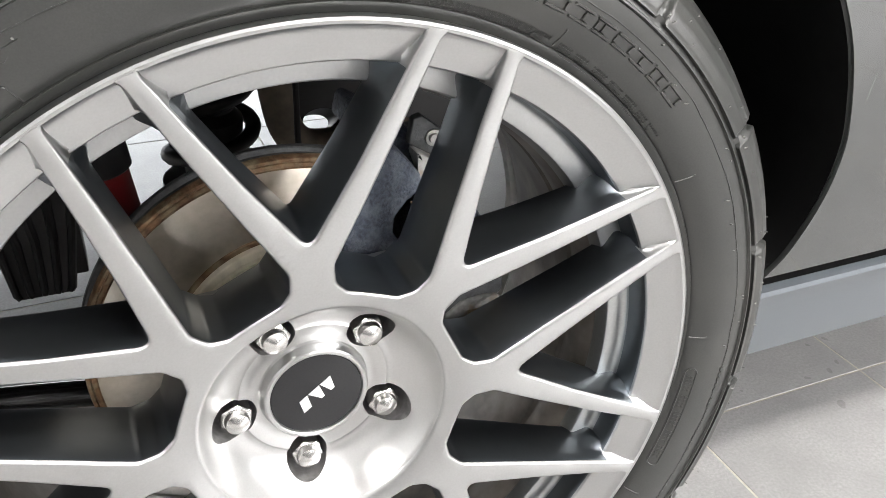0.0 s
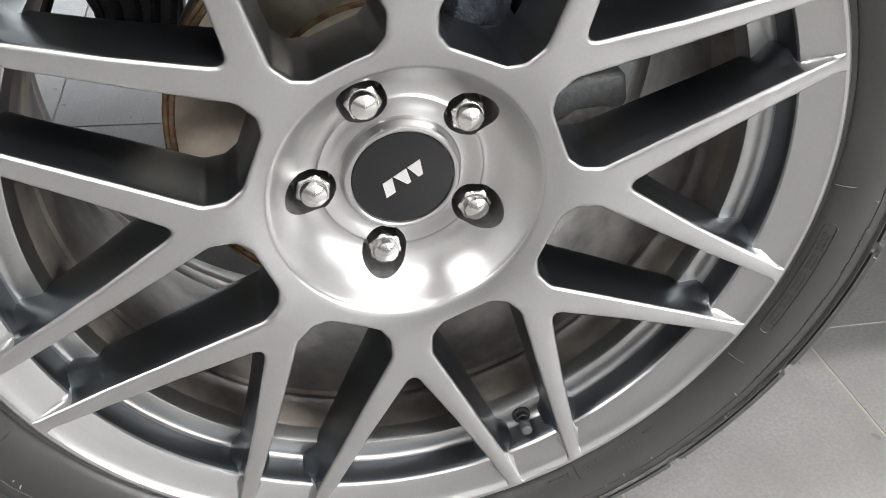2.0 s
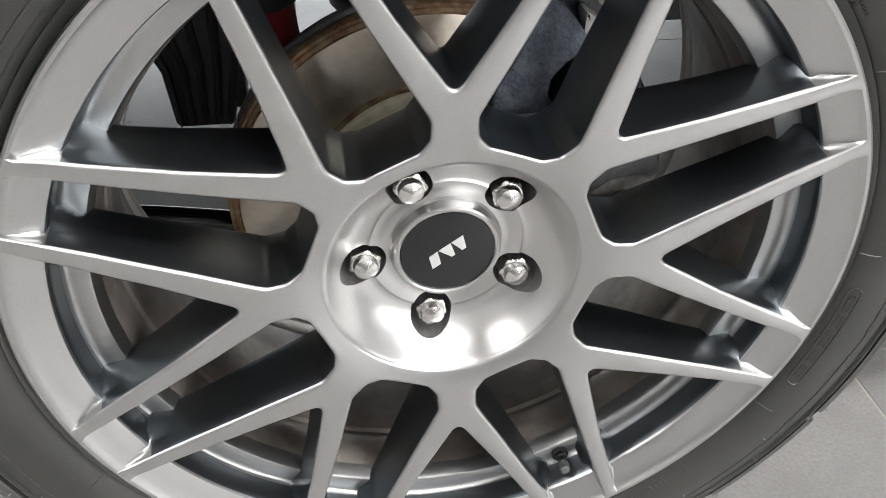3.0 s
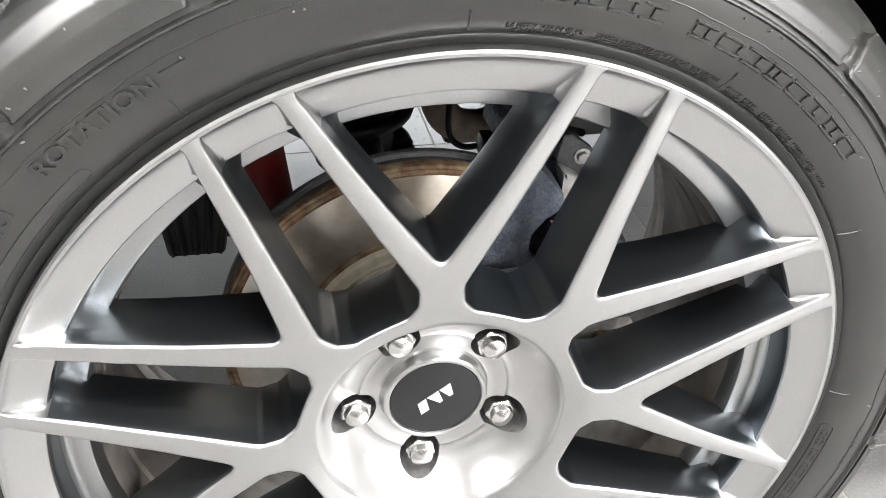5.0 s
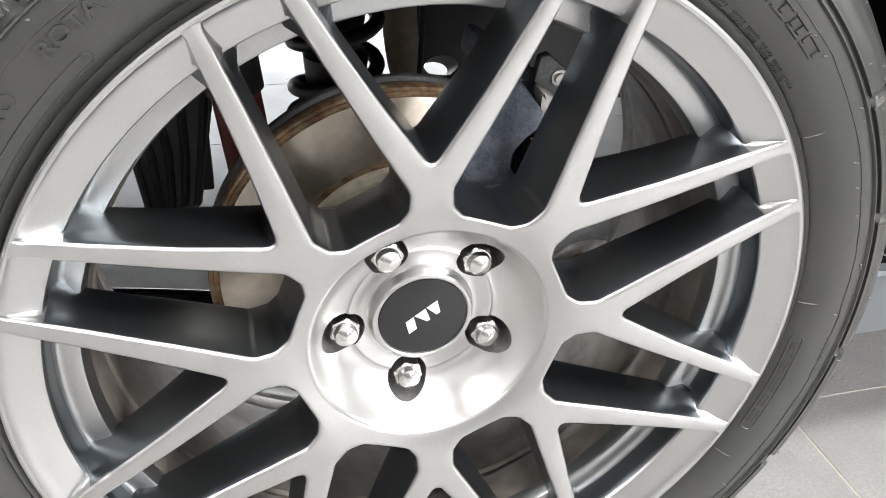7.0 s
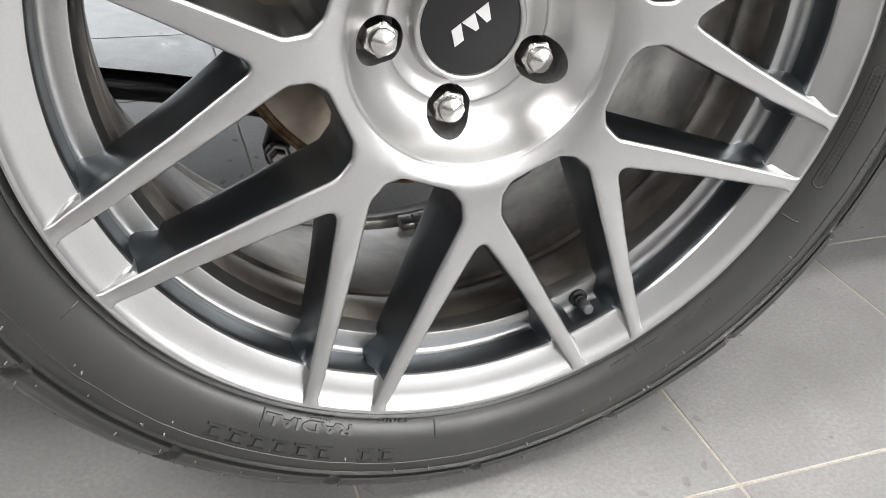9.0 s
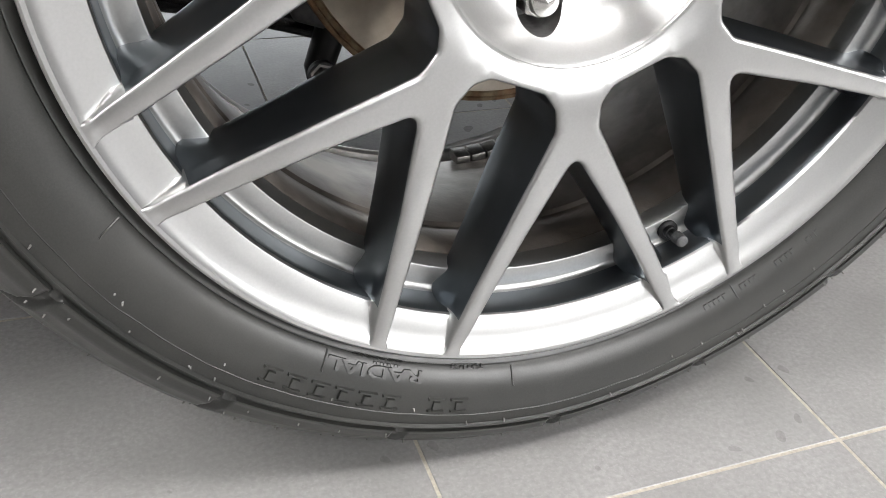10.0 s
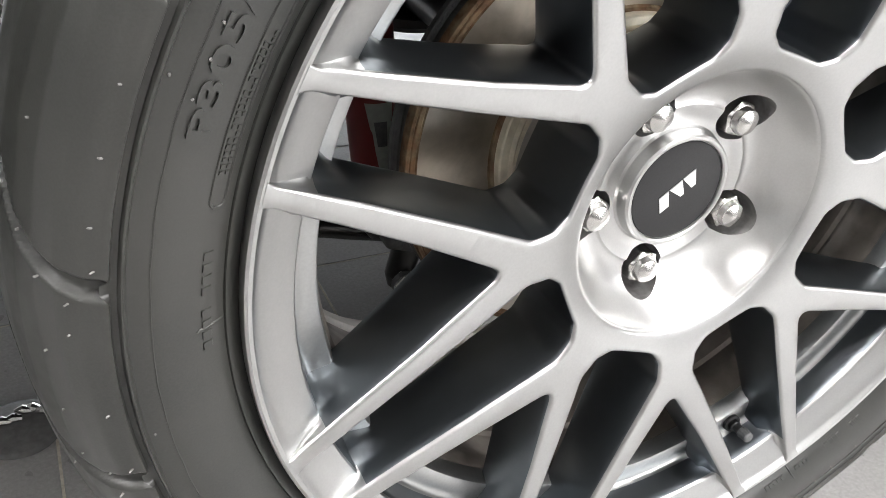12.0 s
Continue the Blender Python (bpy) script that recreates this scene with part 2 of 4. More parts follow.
def offset_outline(pts, d):
    """Moves a closed outline to its left-hand normal's other side by d (positive: outwards of a counter-clockwise loop)."""
    n = len(pts)
    out = []
    for i in range(n):
        a, b, c = pts[i - 1], pts[i], pts[(i + 1) % n]
        e1 = (b - a).normalized() if (b - a).length > 1e-9 else (c - b).normalized()
        e2 = (c - b).normalized() if (c - b).length > 1e-9 else e1
        n1, n2 = Vector((e1.y, -e1.x)), Vector((e2.y, -e2.x))
        m = n1 + n2
        m = m / max(m.length_squared, 0.6) * 2 if m.length > 1e-6 else n1
        out.append(b + m * (d if not callable(d) else d(i)))
    return out


def turned(bm, angle):
    bmesh.ops.rotate(bm, verts=bm.verts, cent=(0, 0, 0), matrix=Matrix.Rotation(-angle, 3, "Y"))
    return bm

# ---- room ----
FLOOR_Y0, TILE_W = -0.0615, 0.3040
FLOOR_X0 = -0.0785
room_x, room_y, room_h = (-3.7, 4.5), (-2.6, 5.2), 2.9
floor = thing("floor", (0, 0, 0), "grey porcelain tiled floor with pale grout", "floor", kind="structure")
bm = box(bmesh.new(), (room_x[0], room_y[0], -0.12), (room_x[1], room_y[1], -0.0006))
part("grout_bed", bm, GROUT, floor, "pale grout lines")
bm = bmesh.new()
box(bm, (room_x[0], room_y[1], 0), (DOOR_X[0], room_y[1] + 0.15, room_h))
box(bm, (DOOR_X[1], room_y[1], 0), (room_x[1], room_y[1] + 0.15, room_h))
box(bm, (DOOR_X[0], room_y[1], DOOR_Z[1]), (DOOR_X[1], room_y[1] + 0.15, room_h))
box(bm, (DOOR_X[0], room_y[1], 0), (DOOR_X[1], room_y[1] + 0.15, DOOR_Z[0]))
tagged(part("wall_north", bm, WALL), "white painted wall round a wide bright doorway", "wall", kind="structure")
tagged(part("backdrop", box(bmesh.new(), (DOOR_X[0] - 1.5, 6.4, -0.5), (DOOR_X[1] + 1.5, 6.42, 4.0)), SKY), "plain bright overcast sky", "backdrop", kind="structure")
for nm, lo, hi in (("wall_west", (room_x[0] - 0.15, room_y[0], 0), (room_x[0], room_y[1], room_h)),
                   ("wall_east", (room_x[1], room_y[0], 0), (room_x[1] + 0.15, room_y[1], room_h))):
    tagged(part(nm, box(bmesh.new(), lo, hi), WALLDARK), "plain dark grey painted wall", "wall", kind="structure")
bm = bmesh.new()
wy0, wy1 = room_y[0] - 0.15, room_y[0]
box(bm, (room_x[0], wy0, 0.75), (WIN_X[0], wy1, room_h))
box(bm, (WIN_X[1], wy0, 0.75), (room_x[1], wy1, room_h))
box(bm, (WIN_X[0], wy0, WIN_Z[1]), (WIN_X[1], wy1, room_h))
tagged(part("wall_south", bm, WALL), "white painted wall round a wide window", "wall", kind="structure")
tagged(part("wall_dado", box(bmesh.new(), (room_x[0], wy0, 0.0), (room_x[1], wy1 + 0.01, 0.7495)), WALLDARK), "dark grey dado under the window", "wall", kind="structure")
window = thing("window_1", (0, 0, 0), "wide white-framed window with bright overcast light", "window", kind="structure")
bm = bmesh.new()
for lo, hi in (((WIN_X[0], wy0, WIN_Z[0]), (WIN_X[1], wy0 + 0.06, WIN_Z[0] + 0.05)), ((WIN_X[0], wy0, WIN_Z[1] - 0.05), (WIN_X[1], wy0 + 0.06, WIN_Z[1])),
               ((WIN_X[0], wy0, WIN_Z[0] + 0.05), (WIN_X[0] + 0.05, wy0 + 0.06, WIN_Z[1] - 0.05)), ((WIN_X[1] - 0.05, wy0, WIN_Z[0] + 0.05), (WIN_X[1], wy0 + 0.06, WIN_Z[1] - 0.05))):
    box(bm, lo, hi)
part("window_frame", bm, LAMPFRAME, window)
tagged(part("backdrop", box(bmesh.new(), (WIN_X[0] - 1.5, -3.9, -0.5), (WIN_X[1] + 1.5, -3.88, 4.0)), SKY), "plain bright overcast sky", "backdrop", kind="structure")
tagged(part("ceiling", box(bmesh.new(), (room_x[0], room_y[0], room_h), (room_x[1], room_y[1], room_h + 0.1)), CEIL),
       "plain white ceiling", "ceiling", kind="structure")


def ceiling_light(x, y, lx, ly):
    t = thing("ceiling_light", (x, y, room_h), "unseen long white ceiling light panel with bright diffuser", "ceiling light", "ceiling lights")
    bm = bmesh.new()
    for lo, hi in (((-lx / 2, -ly / 2, -0.05), (lx / 2, -ly / 2 + 0.02, -0.002)), ((-lx / 2, ly / 2 - 0.02, -0.05), (lx / 2, ly / 2, -0.002)),
                   ((-lx / 2, -ly / 2 + 0.02, -0.05), (-lx / 2 + 0.02, ly / 2 - 0.02, -0.002)), ((lx / 2 - 0.02, -ly / 2 + 0.02, -0.05), (lx / 2, ly / 2 - 0.02, -0.002))):
        box(bm, lo, hi)
    part("frame", bm, LAMPFRAME, t)
    part("diffuser", box(bmesh.new(), (-lx / 2 + 0.02, -ly / 2 + 0.02, -0.045), (lx / 2 - 0.02, ly / 2 - 0.02, -0.035)), GLOW, t)
    return t


for lamp in LAMPS:
    ceiling_light(*lamp)

# ---- the wheel ----
wheel = thing("alloy_wheel", (0, 0, AXLE), "satin gunmetal split-spoke alloy wheel with black tyre, standing on the tiles", "car wheel")

LIP = [(0.2755, 0.006), (0.2757, 0.002), (0.2750, -0.0006), (0.2735, -0.0014), (0.2715, -0.0008), (0.2698, 0.0012), (0.2670, 0.0031), (0.2600, 0.0064),
       (0.2510, 0.0102), (0.2493, 0.0112), (0.2483, 0.0130)]
RIM = [(0.2700, 0.020), (0.2745, 0.012)] + LIP + [(0.2476, 0.018), (0.2468, 0.0285), (0.2463, 0.0315), (0.2458, 0.0333), (0.2450, 0.0344), (0.2438, 0.0352), (0.2424, 0.0356), (0.2405, 0.0357), (0.2318, 0.0357),
       (0.2304, 0.0364), (0.2294, 0.0385), (0.2272, 0.0490)]
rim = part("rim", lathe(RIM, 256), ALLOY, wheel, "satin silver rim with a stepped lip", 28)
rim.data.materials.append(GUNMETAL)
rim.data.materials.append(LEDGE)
# the step wall is silver; its dark reflection is painted in with the gunmetal colour
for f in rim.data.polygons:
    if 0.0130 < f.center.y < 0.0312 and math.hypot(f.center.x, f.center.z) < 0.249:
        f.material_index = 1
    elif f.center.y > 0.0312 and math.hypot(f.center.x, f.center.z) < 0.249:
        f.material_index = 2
BAR = [(0.2272, 0.0485), (0.2244, 0.0575), (0.2252, 0.0771), (0.2265, 0.0803), (0.2267, 0.0836), (0.2248, 0.0868), (0.2249, 0.1053), (0.2290, 0.1376), (0.2376, 0.1854), (0.2447, 0.2152)]
BACK = [(0.2447, 0.2152), (0.2528, 0.2205), (0.2556, 0.2258), (0.2559, 0.2321), (0.2525, 0.2369), (0.2494, 0.2385), (0.2482, 0.2427), (0.2493, 0.2480), (0.2611, 0.2544), (0.2715, 0.2777), (0.2715, 0.2915)]
part("barrel", lathe(BAR, 192), BARREL, rim, "brown dusty inner barrel", 30)
part("back_flange", lathe(BACK, 192), FLANGE, rim, "pale inner rim flange", 30)


def lip_depth(r):
    rows = sorted(LIP[4:])
    return float(np.interp(r, [a for a, _ in rows], [b for _, b in rows]))


def face_depth(r):
    return float(np.interp(r, [0.0, 0.086, 0.092, 0.10, 0.115, 0.138, 0.19, 0.264, 0.2715, 0.2745], [0.0203, 0.0203, 0.0183, 0.0156, 0.0131, 0.0106, 0.0058, 0.0002, -0.0012, -0.0012]))


# one spoke's half outline: (along, across, corner radius), from the pocket out to the tip and in to the crotch
HALF = [(0.0985, 0.0215, 0.009), (0.1075, 0.0148, 0.008), (0.1215, 0.0142, 0.012), (0.1620, 0.0360, 0.03), (0.2130, 0.0625, 0.0), (0.2480, 0.0797, 0.0), (0.2555, 0.0834, 0.012), (0.2592, 0.0892, 0.0),
        (0.2654, 0.0735, 0.0), (0.2585, 0.0736, 0.012), (0.2480, 0.0672, 0.0), (0.2280, 0.0558, 0.0), (0.1860, 0.0312, 0.02), (0.1372, 0.0010, 0.0065)]


def spider_outline():
    pts = []
    for k in range(8):
        a = k * math.pi / 4
        c, s = math.cos(a), math.sin(a)
        side = [(u, -v, r) for u, v, r in HALF[:-1]] + [(HALF[-1][0], 0.0, HALF[-1][2])] + [(u, v, r) for u, v, r in HALF[:-1][::-1]]
        pts += [(u * c - v * s, u * s + v * c, r) for u, v, r in side]
    return rounded(pts, 8)


def resample(pts, step=0.004):
    out = []
    n = len(pts)
    for i in range(n):
        a, b = pts[i], pts[(i + 1) % n]
        d = (b - a).length
        if d < 1e-6:
            continue
        for s in range(max(1, int(d / step))):
            out.append(a + (b - a) * (s / max(1, int(d / step))))
    return out


outline = resample(spider_outline())
radii = [p.length for p in outline]


def tip_mix(r):
    q = min(1.0, max(0.0, (r - 0.2455) / 0.0055))
    return q * q * (3 - 2 * q)


def layer(off, depth):
    pts = offset_outline(outline, off)
    pts = [p * min(1.0, 0.2722 / p.length) for p in pts]
    return [(p.x, depth(i, p.length), p.y) for i, p in enumerate(pts)]


def back_depth(r):
    return float(np.interp(r, [0.09, 0.13, 0.20, 0.262], [0.074, 0.066, 0.051, 0.040]))


def tip_layer(off, depth, turn):
    """A level of the spoke's flank: straight along the spoke, and at the tip a hollow that runs out onto the lip."""
    c, q = 1 - math.cos(radians(turn)), 1 - math.sin(radians(turn))

    def spread(i):
        r = radii[i]
        hollow = 0.0060 * min(1.0, max(0.0, (0.2715 - r) / 0.021))
        return off + (hollow * c - off) * tip_mix(r)

    def level(i, r):
        high = max(0.0016, lip_depth(r) - face_depth(r))
        tip = face_depth(r) + high + 0.0006 - min(0.0060, 0.78 * high) * q
        return face_depth(r) + depth * (1 - tip_mix(r)) + (tip - face_depth(r)) * tip_mix(r)

    return layer(spread, level)


def fillet(r):
    """How far the back of a spoke spreads into the rim's ledge."""
    return 0.0062 * min(1.0, max(0.0, (r - 0.224) / 0.018)) ** 2


def crown(mid, tip):
    """How far in from its edge a spoke's face starts to round over."""
    return lambda i: tip + (mid - tip) * min(1.0, max(0.0, (0.258 - radii[i]) / 0.025))


LAYERS = [
    layer(crown(-0.0026, -0.0014), lambda i, r: face_depth(r)),
    layer(crown(-0.0015, -0.0008), lambda i, r: face_depth(r) + 0.00025),
    layer(crown(-0.0006, -0.0003), lambda i, r: face_depth(r) + 0.0008),
    layer(lambda i: 0.0, lambda i, r: face_depth(r) + 0.0021),
    tip_layer(0.0004, 0.0055, 8.0),
    tip_layer(0.0007, 0.0085, 32.0),
    tip_layer(0.0010, 0.0120, 60.0),
    tip_layer(0.0012, 0.0160, 90.0),
    layer(lambda i: 0.0018 + fillet(radii[i]), lambda i, r: back_depth(r) - 0.020),
    layer(lambda i: 0.0028 + fillet(radii[i]), lambda i, r: back_depth(r) - 0.006),
    layer(lambda i: 0.0015 + fillet(radii[i]), lambda i, r: back_depth(r)),
]


def spider():
    bm = bmesh.new()
    loops = [[bm.verts.new(p) for p in lay] for lay in LAYERS]
    n = len(outline)
    for a, b in zip(loops, loops[1:]):
        for i in range(n):
            bm.faces.new((a[i], a[(i + 1) % n], b[(i + 1) % n], b[i]))
    m = 256
    ring = lambda r, y: [bm.verts.new((r * math.cos(2 * math.pi * i / m), y, r * math.sin(2 * math.pi * i / m))) for i in range(m)]
    front = [ring(0.0860, 0.0220), ring(0.0866, 0.0206), ring(0.0885, 0.0196), ring(0.092, face_depth(0.092)), ring(0.0955, face_depth(0.0955))]
    for a, b in zip(front, front[1:]):
        for i in range(m):
            bm.faces.new((a[i], b[i], b[(i + 1) % m], a[(i + 1) % m]))
    # the faces are filled with fine triangles so that they bend smoothly
    known = list(loops[0]) + list(front[-1])
    flat = [Vector((v.co.x, v.co.z)) for v in known]
    rim_edges = [(i, (i + 1) % n) for i in range(n)] + [(n + i, n + (i + 1) % m) for i in range(m)]
    step = 0.0055
    for a in range(-29, 30):
        for b in range(-33, 34):
            p = Vector(((a + 0.5 * (b % 2)) * step, b * step * 0.866))
            if 0.0985 < p.length < 0.158:
                flat.append(p)
    pts, _, tris, origin, _, _ = delaunay_2d_cdt(flat, rim_edges, [], 0, 1e-7)
    ox = np.array([(p.x, p.y) for p in flat[:n]])
    nx_ = np.roll(ox, -1, 0)
    made = {}
    for tri in tris:
        mid = sum((pts[k] for k in tri), Vector((0, 0))) / 3
        cross = ((ox[:, 1] > mid.y) != (nx_[:, 1] > mid.y)) & (mid.x < (nx_[:, 0] - ox[:, 0]) * (mid.y - ox[:, 1]) / (nx_[:, 1] - ox[:, 1] + 1e-15) + ox[:, 0])
        if mid.length < 0.09549 or cross.sum() % 2 == 0:
            continue
        ring3 = []
        for k in tri:
            if k not in made:
                src = [o for o in origin[k] if o < len(known)]
                made[k] = known[src[0]] if src else bm.verts.new((pts[k].x, face_depth(pts[k].length), pts[k].y))
            ring3.append(made[k])
        if len(set(ring3)) == 3 and not bm.faces.get(ring3):
            bm.faces.new(ring3)
    back = ring(0.0860, 0.074)
    edges = [bm.edges.new((back[i], back[(i + 1) % m])) for i in range(m)]
    lp = loops[-1]
    edges += [bm.edges.get((lp[i], lp[(i + 1) % n])) for i in range(n)]
    bmesh.ops.triangle_fill(bm, use_beauty=True, use_dissolve=False, edges=edges, normal=(0, 1, 0))
    bmesh.ops.recalc_face_normals(bm, faces=bm.faces)
    return turned(bm, TH0)


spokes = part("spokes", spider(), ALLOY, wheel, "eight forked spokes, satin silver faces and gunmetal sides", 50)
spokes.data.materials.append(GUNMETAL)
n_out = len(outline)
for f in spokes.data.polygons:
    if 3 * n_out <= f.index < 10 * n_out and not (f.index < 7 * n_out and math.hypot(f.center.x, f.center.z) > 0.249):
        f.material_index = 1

# hub bowl with five bored pockets
BOWL = [(0.0862, 0.0218), (0.0852, 0.0228), (0.0842, 0.0246), (0.0815, 0.0312), (0.0770, 0.0394), (0.0715, 0.0462), (0.0655, 0.0509), (0.0600, 0.0533), (0.0560, 0.0538),
        (0.0548, 0.0533), (0.0538, 0.0527), (0.0520, 0.0529), (0.0470, 0.0550), (0.0430, 0.0560), (0.0400, 0.0555), (0.0388, 0.0540), (0.0383, 0.0505), (0.0374, 0.0467), (0.0362, 0.0455), (0.0346, 0.0455), (0.0336, 0.0461), (0.0332, 0.0477), (0.0000, 0.0477), (0.0000, 0.0955), (0.0862, 0.0955)]


def bored(bm_base, cutters):
    a = new("base", mesh_of("base", bm_base, ALLOY))
    b = new("cutter", mesh_of("cutter", cutters, ALLOY))
    md = a.modifiers.new("bore", "BOOLEAN")
    md.operation, md.object, md.solver = "DIFFERENCE", b, "EXACT"
    deps = bpy.context.evaluated_depsgraph_get()
    me = bpy.data.meshes.new_from_object(a.evaluated_get(deps))
    out = bmesh.new()
    out.from_mesh(me)
    for o in (a, b):
        bpy.data.objects.remove(o)
    bpy.data.meshes.remove(me)
    return out


cut = bmesh.new()
NUT_R = 0.05715
nut_at = [(NUT_R * math.cos(NUT0 + j * 2 * math.pi / 5), NUT_R * math.sin(NUT0 + j * 2 * math.pi / 5)) for j in range(5)]
for nx, nz in nut_at:
    c = bmesh.ops.create_cone(cut, cap_ends=True, segments=40, radius1=0.0152, radius2=0.0150, depth=0.06)["verts"]
    bmesh.ops.rotate(cut, verts=c, cent=(0, 0, 0), matrix=Matrix.Rotation(radians(90), 3, "X"))
    for v in c:
        out = (v.co.x * nx + v.co.z * nz) / NUT_R
        if out > 0.001:
            v.co += Vector((nx, 0, nz)) / NUT_R * 0.0035
    bmesh.ops.translate(cut, verts=c, vec=(nx, 0.0510, nz))
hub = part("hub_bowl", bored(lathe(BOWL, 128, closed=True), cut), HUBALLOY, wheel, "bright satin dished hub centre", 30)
# bare metal too: the shade inside the bores is put into a darker colour
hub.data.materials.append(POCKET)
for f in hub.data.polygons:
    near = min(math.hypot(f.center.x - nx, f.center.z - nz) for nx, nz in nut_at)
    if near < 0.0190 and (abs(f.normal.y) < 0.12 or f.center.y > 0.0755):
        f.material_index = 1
part("centre_cap", lathe([(0.0, 0.0467), (0.031, 0.0467), (0.0325, 0.0470), (0.0331, 0.0476), (0.0331, 0.0485)], 96), CAPBLACK, wheel, "black round centre cap disc", 30)


def emblem():
    """Three slanted light shapes across the cap."""
    bm = bmesh.new()
    tilt = radians(36)
    shapes = ([(-0.0128, -0.0038), (-0.0072, -0.0038), (-0.0040, 0.0038), (-0.0098, 0.0038)],
              [(-0.0034, 0.0038), (0.0000, -0.0038), (0.0022, -0.0038), (0.0044, 0.0038)],
              [(0.0050, 0.0038), (0.0126, 0.0038), (0.0094, -0.0038), (0.0068, -0.0038)])
    for shp in shapes:
        pts = [(x * math.cos(tilt) - z * math.sin(tilt), x * math.sin(tilt) + z * math.cos(tilt)) for x, z in ((1.28 * a, 1.35 * b) for a, b in shp)]
        extrude_outline(bm, pts, 0.0461, 0.0469)
    return bm


part("emblem", emblem(), EMBLEM, wheel, "three slanted silver shapes")


def lug_nut():
    bm = bmesh.new()
    rows = [(0.0092, 0.0705, 6), (0.0117, 0.0690, 6), (0.0117, 0.0397, 6), (0.0117, 0.0385, 6), (0.0098, 0.0374, 0), (0.0094, 0.0372, 0), (0.0088, 0.0371, 0), (0.0086, 0.0366, 0), (0.0086, 0.0335, 0), (0.0080, 0.0322, 0), (0.0040, 0.0302, 0), (0.0006, 0.0294, 0), (0.0, 0.0293, 0)]
    n = 48
    rings = []
    for r, y, hexed in rows:
        ring = []
        for i in range(n):
            a = 2 * math.pi * i / n
            rr = r
            if hexed:
                f = (a % (math.pi / 3)) - math.pi / 6
                rr = r * min(1.0, 0.885 / math.cos(f))
            ring.append(bm.verts.new((rr * math.cos(a), y, rr * math.sin(a))))
        rings.append(ring)
    for a, b in zip(rings, rings[1:]):
        for i in range(n):
            bm.faces.new((a[i], a[(i + 1) % n], b[(i + 1) % n], b[i]))
    bmesh.ops.remove_doubles(bm, verts=bm.verts, dist=1e-6)
    bmesh.ops.recalc_face_normals(bm, faces=bm.faces)
    return bm


nut_mesh = mesh_of("lug_nut", finish(lug_nut(), 25), CHROME)
for j, (nx, nz) in enumerate(nut_at):
    nut = tagged(new("lug_nut", nut_mesh), "chrome hexagonal lug nut")
    nut.parent = wheel
    nut.location = (nx, 0.0130, nz)
    nut.rotation_euler = (0, 0.7 * j + 0.3, 0)

# ---- tyre ----
TYRE = [(0.2700, 0.0120), (0.2762, 0.0078), (0.2782, 0.0064), (0.2806, 0.0044), (0.2818, 0.0038), (0.2826, 0.0048), (0.2838, 0.0030), (0.2870, 0.0005), (0.2920, -0.0025), (0.3000, -0.0056), (0.3100, -0.0078), (0.3190, -0.0082),
        (0.3234, -0.0076), (0.3245, -0.0098), (0.3255, -0.0096), (0.3265, -0.0062), (0.3290, -0.0056), (0.3298, -0.0084), (0.3310, -0.0082), (0.3325, -0.0070), (0.3400, -0.0048), (0.3480, 0.0010), (0.3550, 0.0095),
        (0.3610, 0.0205), (0.3652, 0.0340), (0.3685, 0.0520), (0.3706, 0.0800), (0.3720, 0.1420)]


def loaded(r, a):
    """The radius once the tyre carries the car: flattened towards the floor."""
    d = abs((a + math.pi / 2 + math.pi) % (2 * math.pi) - math.pi)
    w = max(0.0, (math.cos(d) - math.cos(radians(38))) / (1 - math.cos(radians(38)))) if d < radians(38) else 0.0
    return r - 0.0112 * w * max(0.0, (r - 0.275) / 0.097) ** 2.2


def squash(x, z, r, y):
    """How far the loaded tyre bulges sideways near the floor."""
    f = min(1.0, max(0.0, (-0.24 - z) / 0.12)) * max(0.0, 1 - abs(x) / 0.20)
    return (-0.006 if y < 0.14 else 0.006) * f if r < 0.358 else 0.0


def side_depth(r):
    return float(np.interp(r, [a for a, _ in TYRE], [b for _, b in TYRE]))


NOTCHES = [radians(a) for a in (13.7, 30.8, 51.2, 71.6, 92.0, 112.4, 131.0, 152.0, 173.0, 191.4, 211.4, 231.4, 252.0, 271.6, 291.8, 312.0, 332.0, 352.2)]


def notch_depth(a, r, y):
    """Depth of the curved shoulder grooves."""
    if r < 0.3288 or y > 0.115:
        return 0.0
    s = max(0.0, (y + 0.012) / 0.07)
    shift = radians(-13.0 * s ** 2)
    d = min((abs((a - q - shift + math.pi) % (2 * math.pi) - math.pi) for q in NOTCHES))
    w = d * r / (0.0060 - 0.0022 * min(1.0, s))
    fade = min(1.0, (r - 0.3288) / 0.0012) * min(1.0, (0.115 - y) / 0.03)
    q = min(1.0, max(0.0, (1 - w) * 1.5))
    return 0.0048 * fade * q * q * (3 - 2 * q)


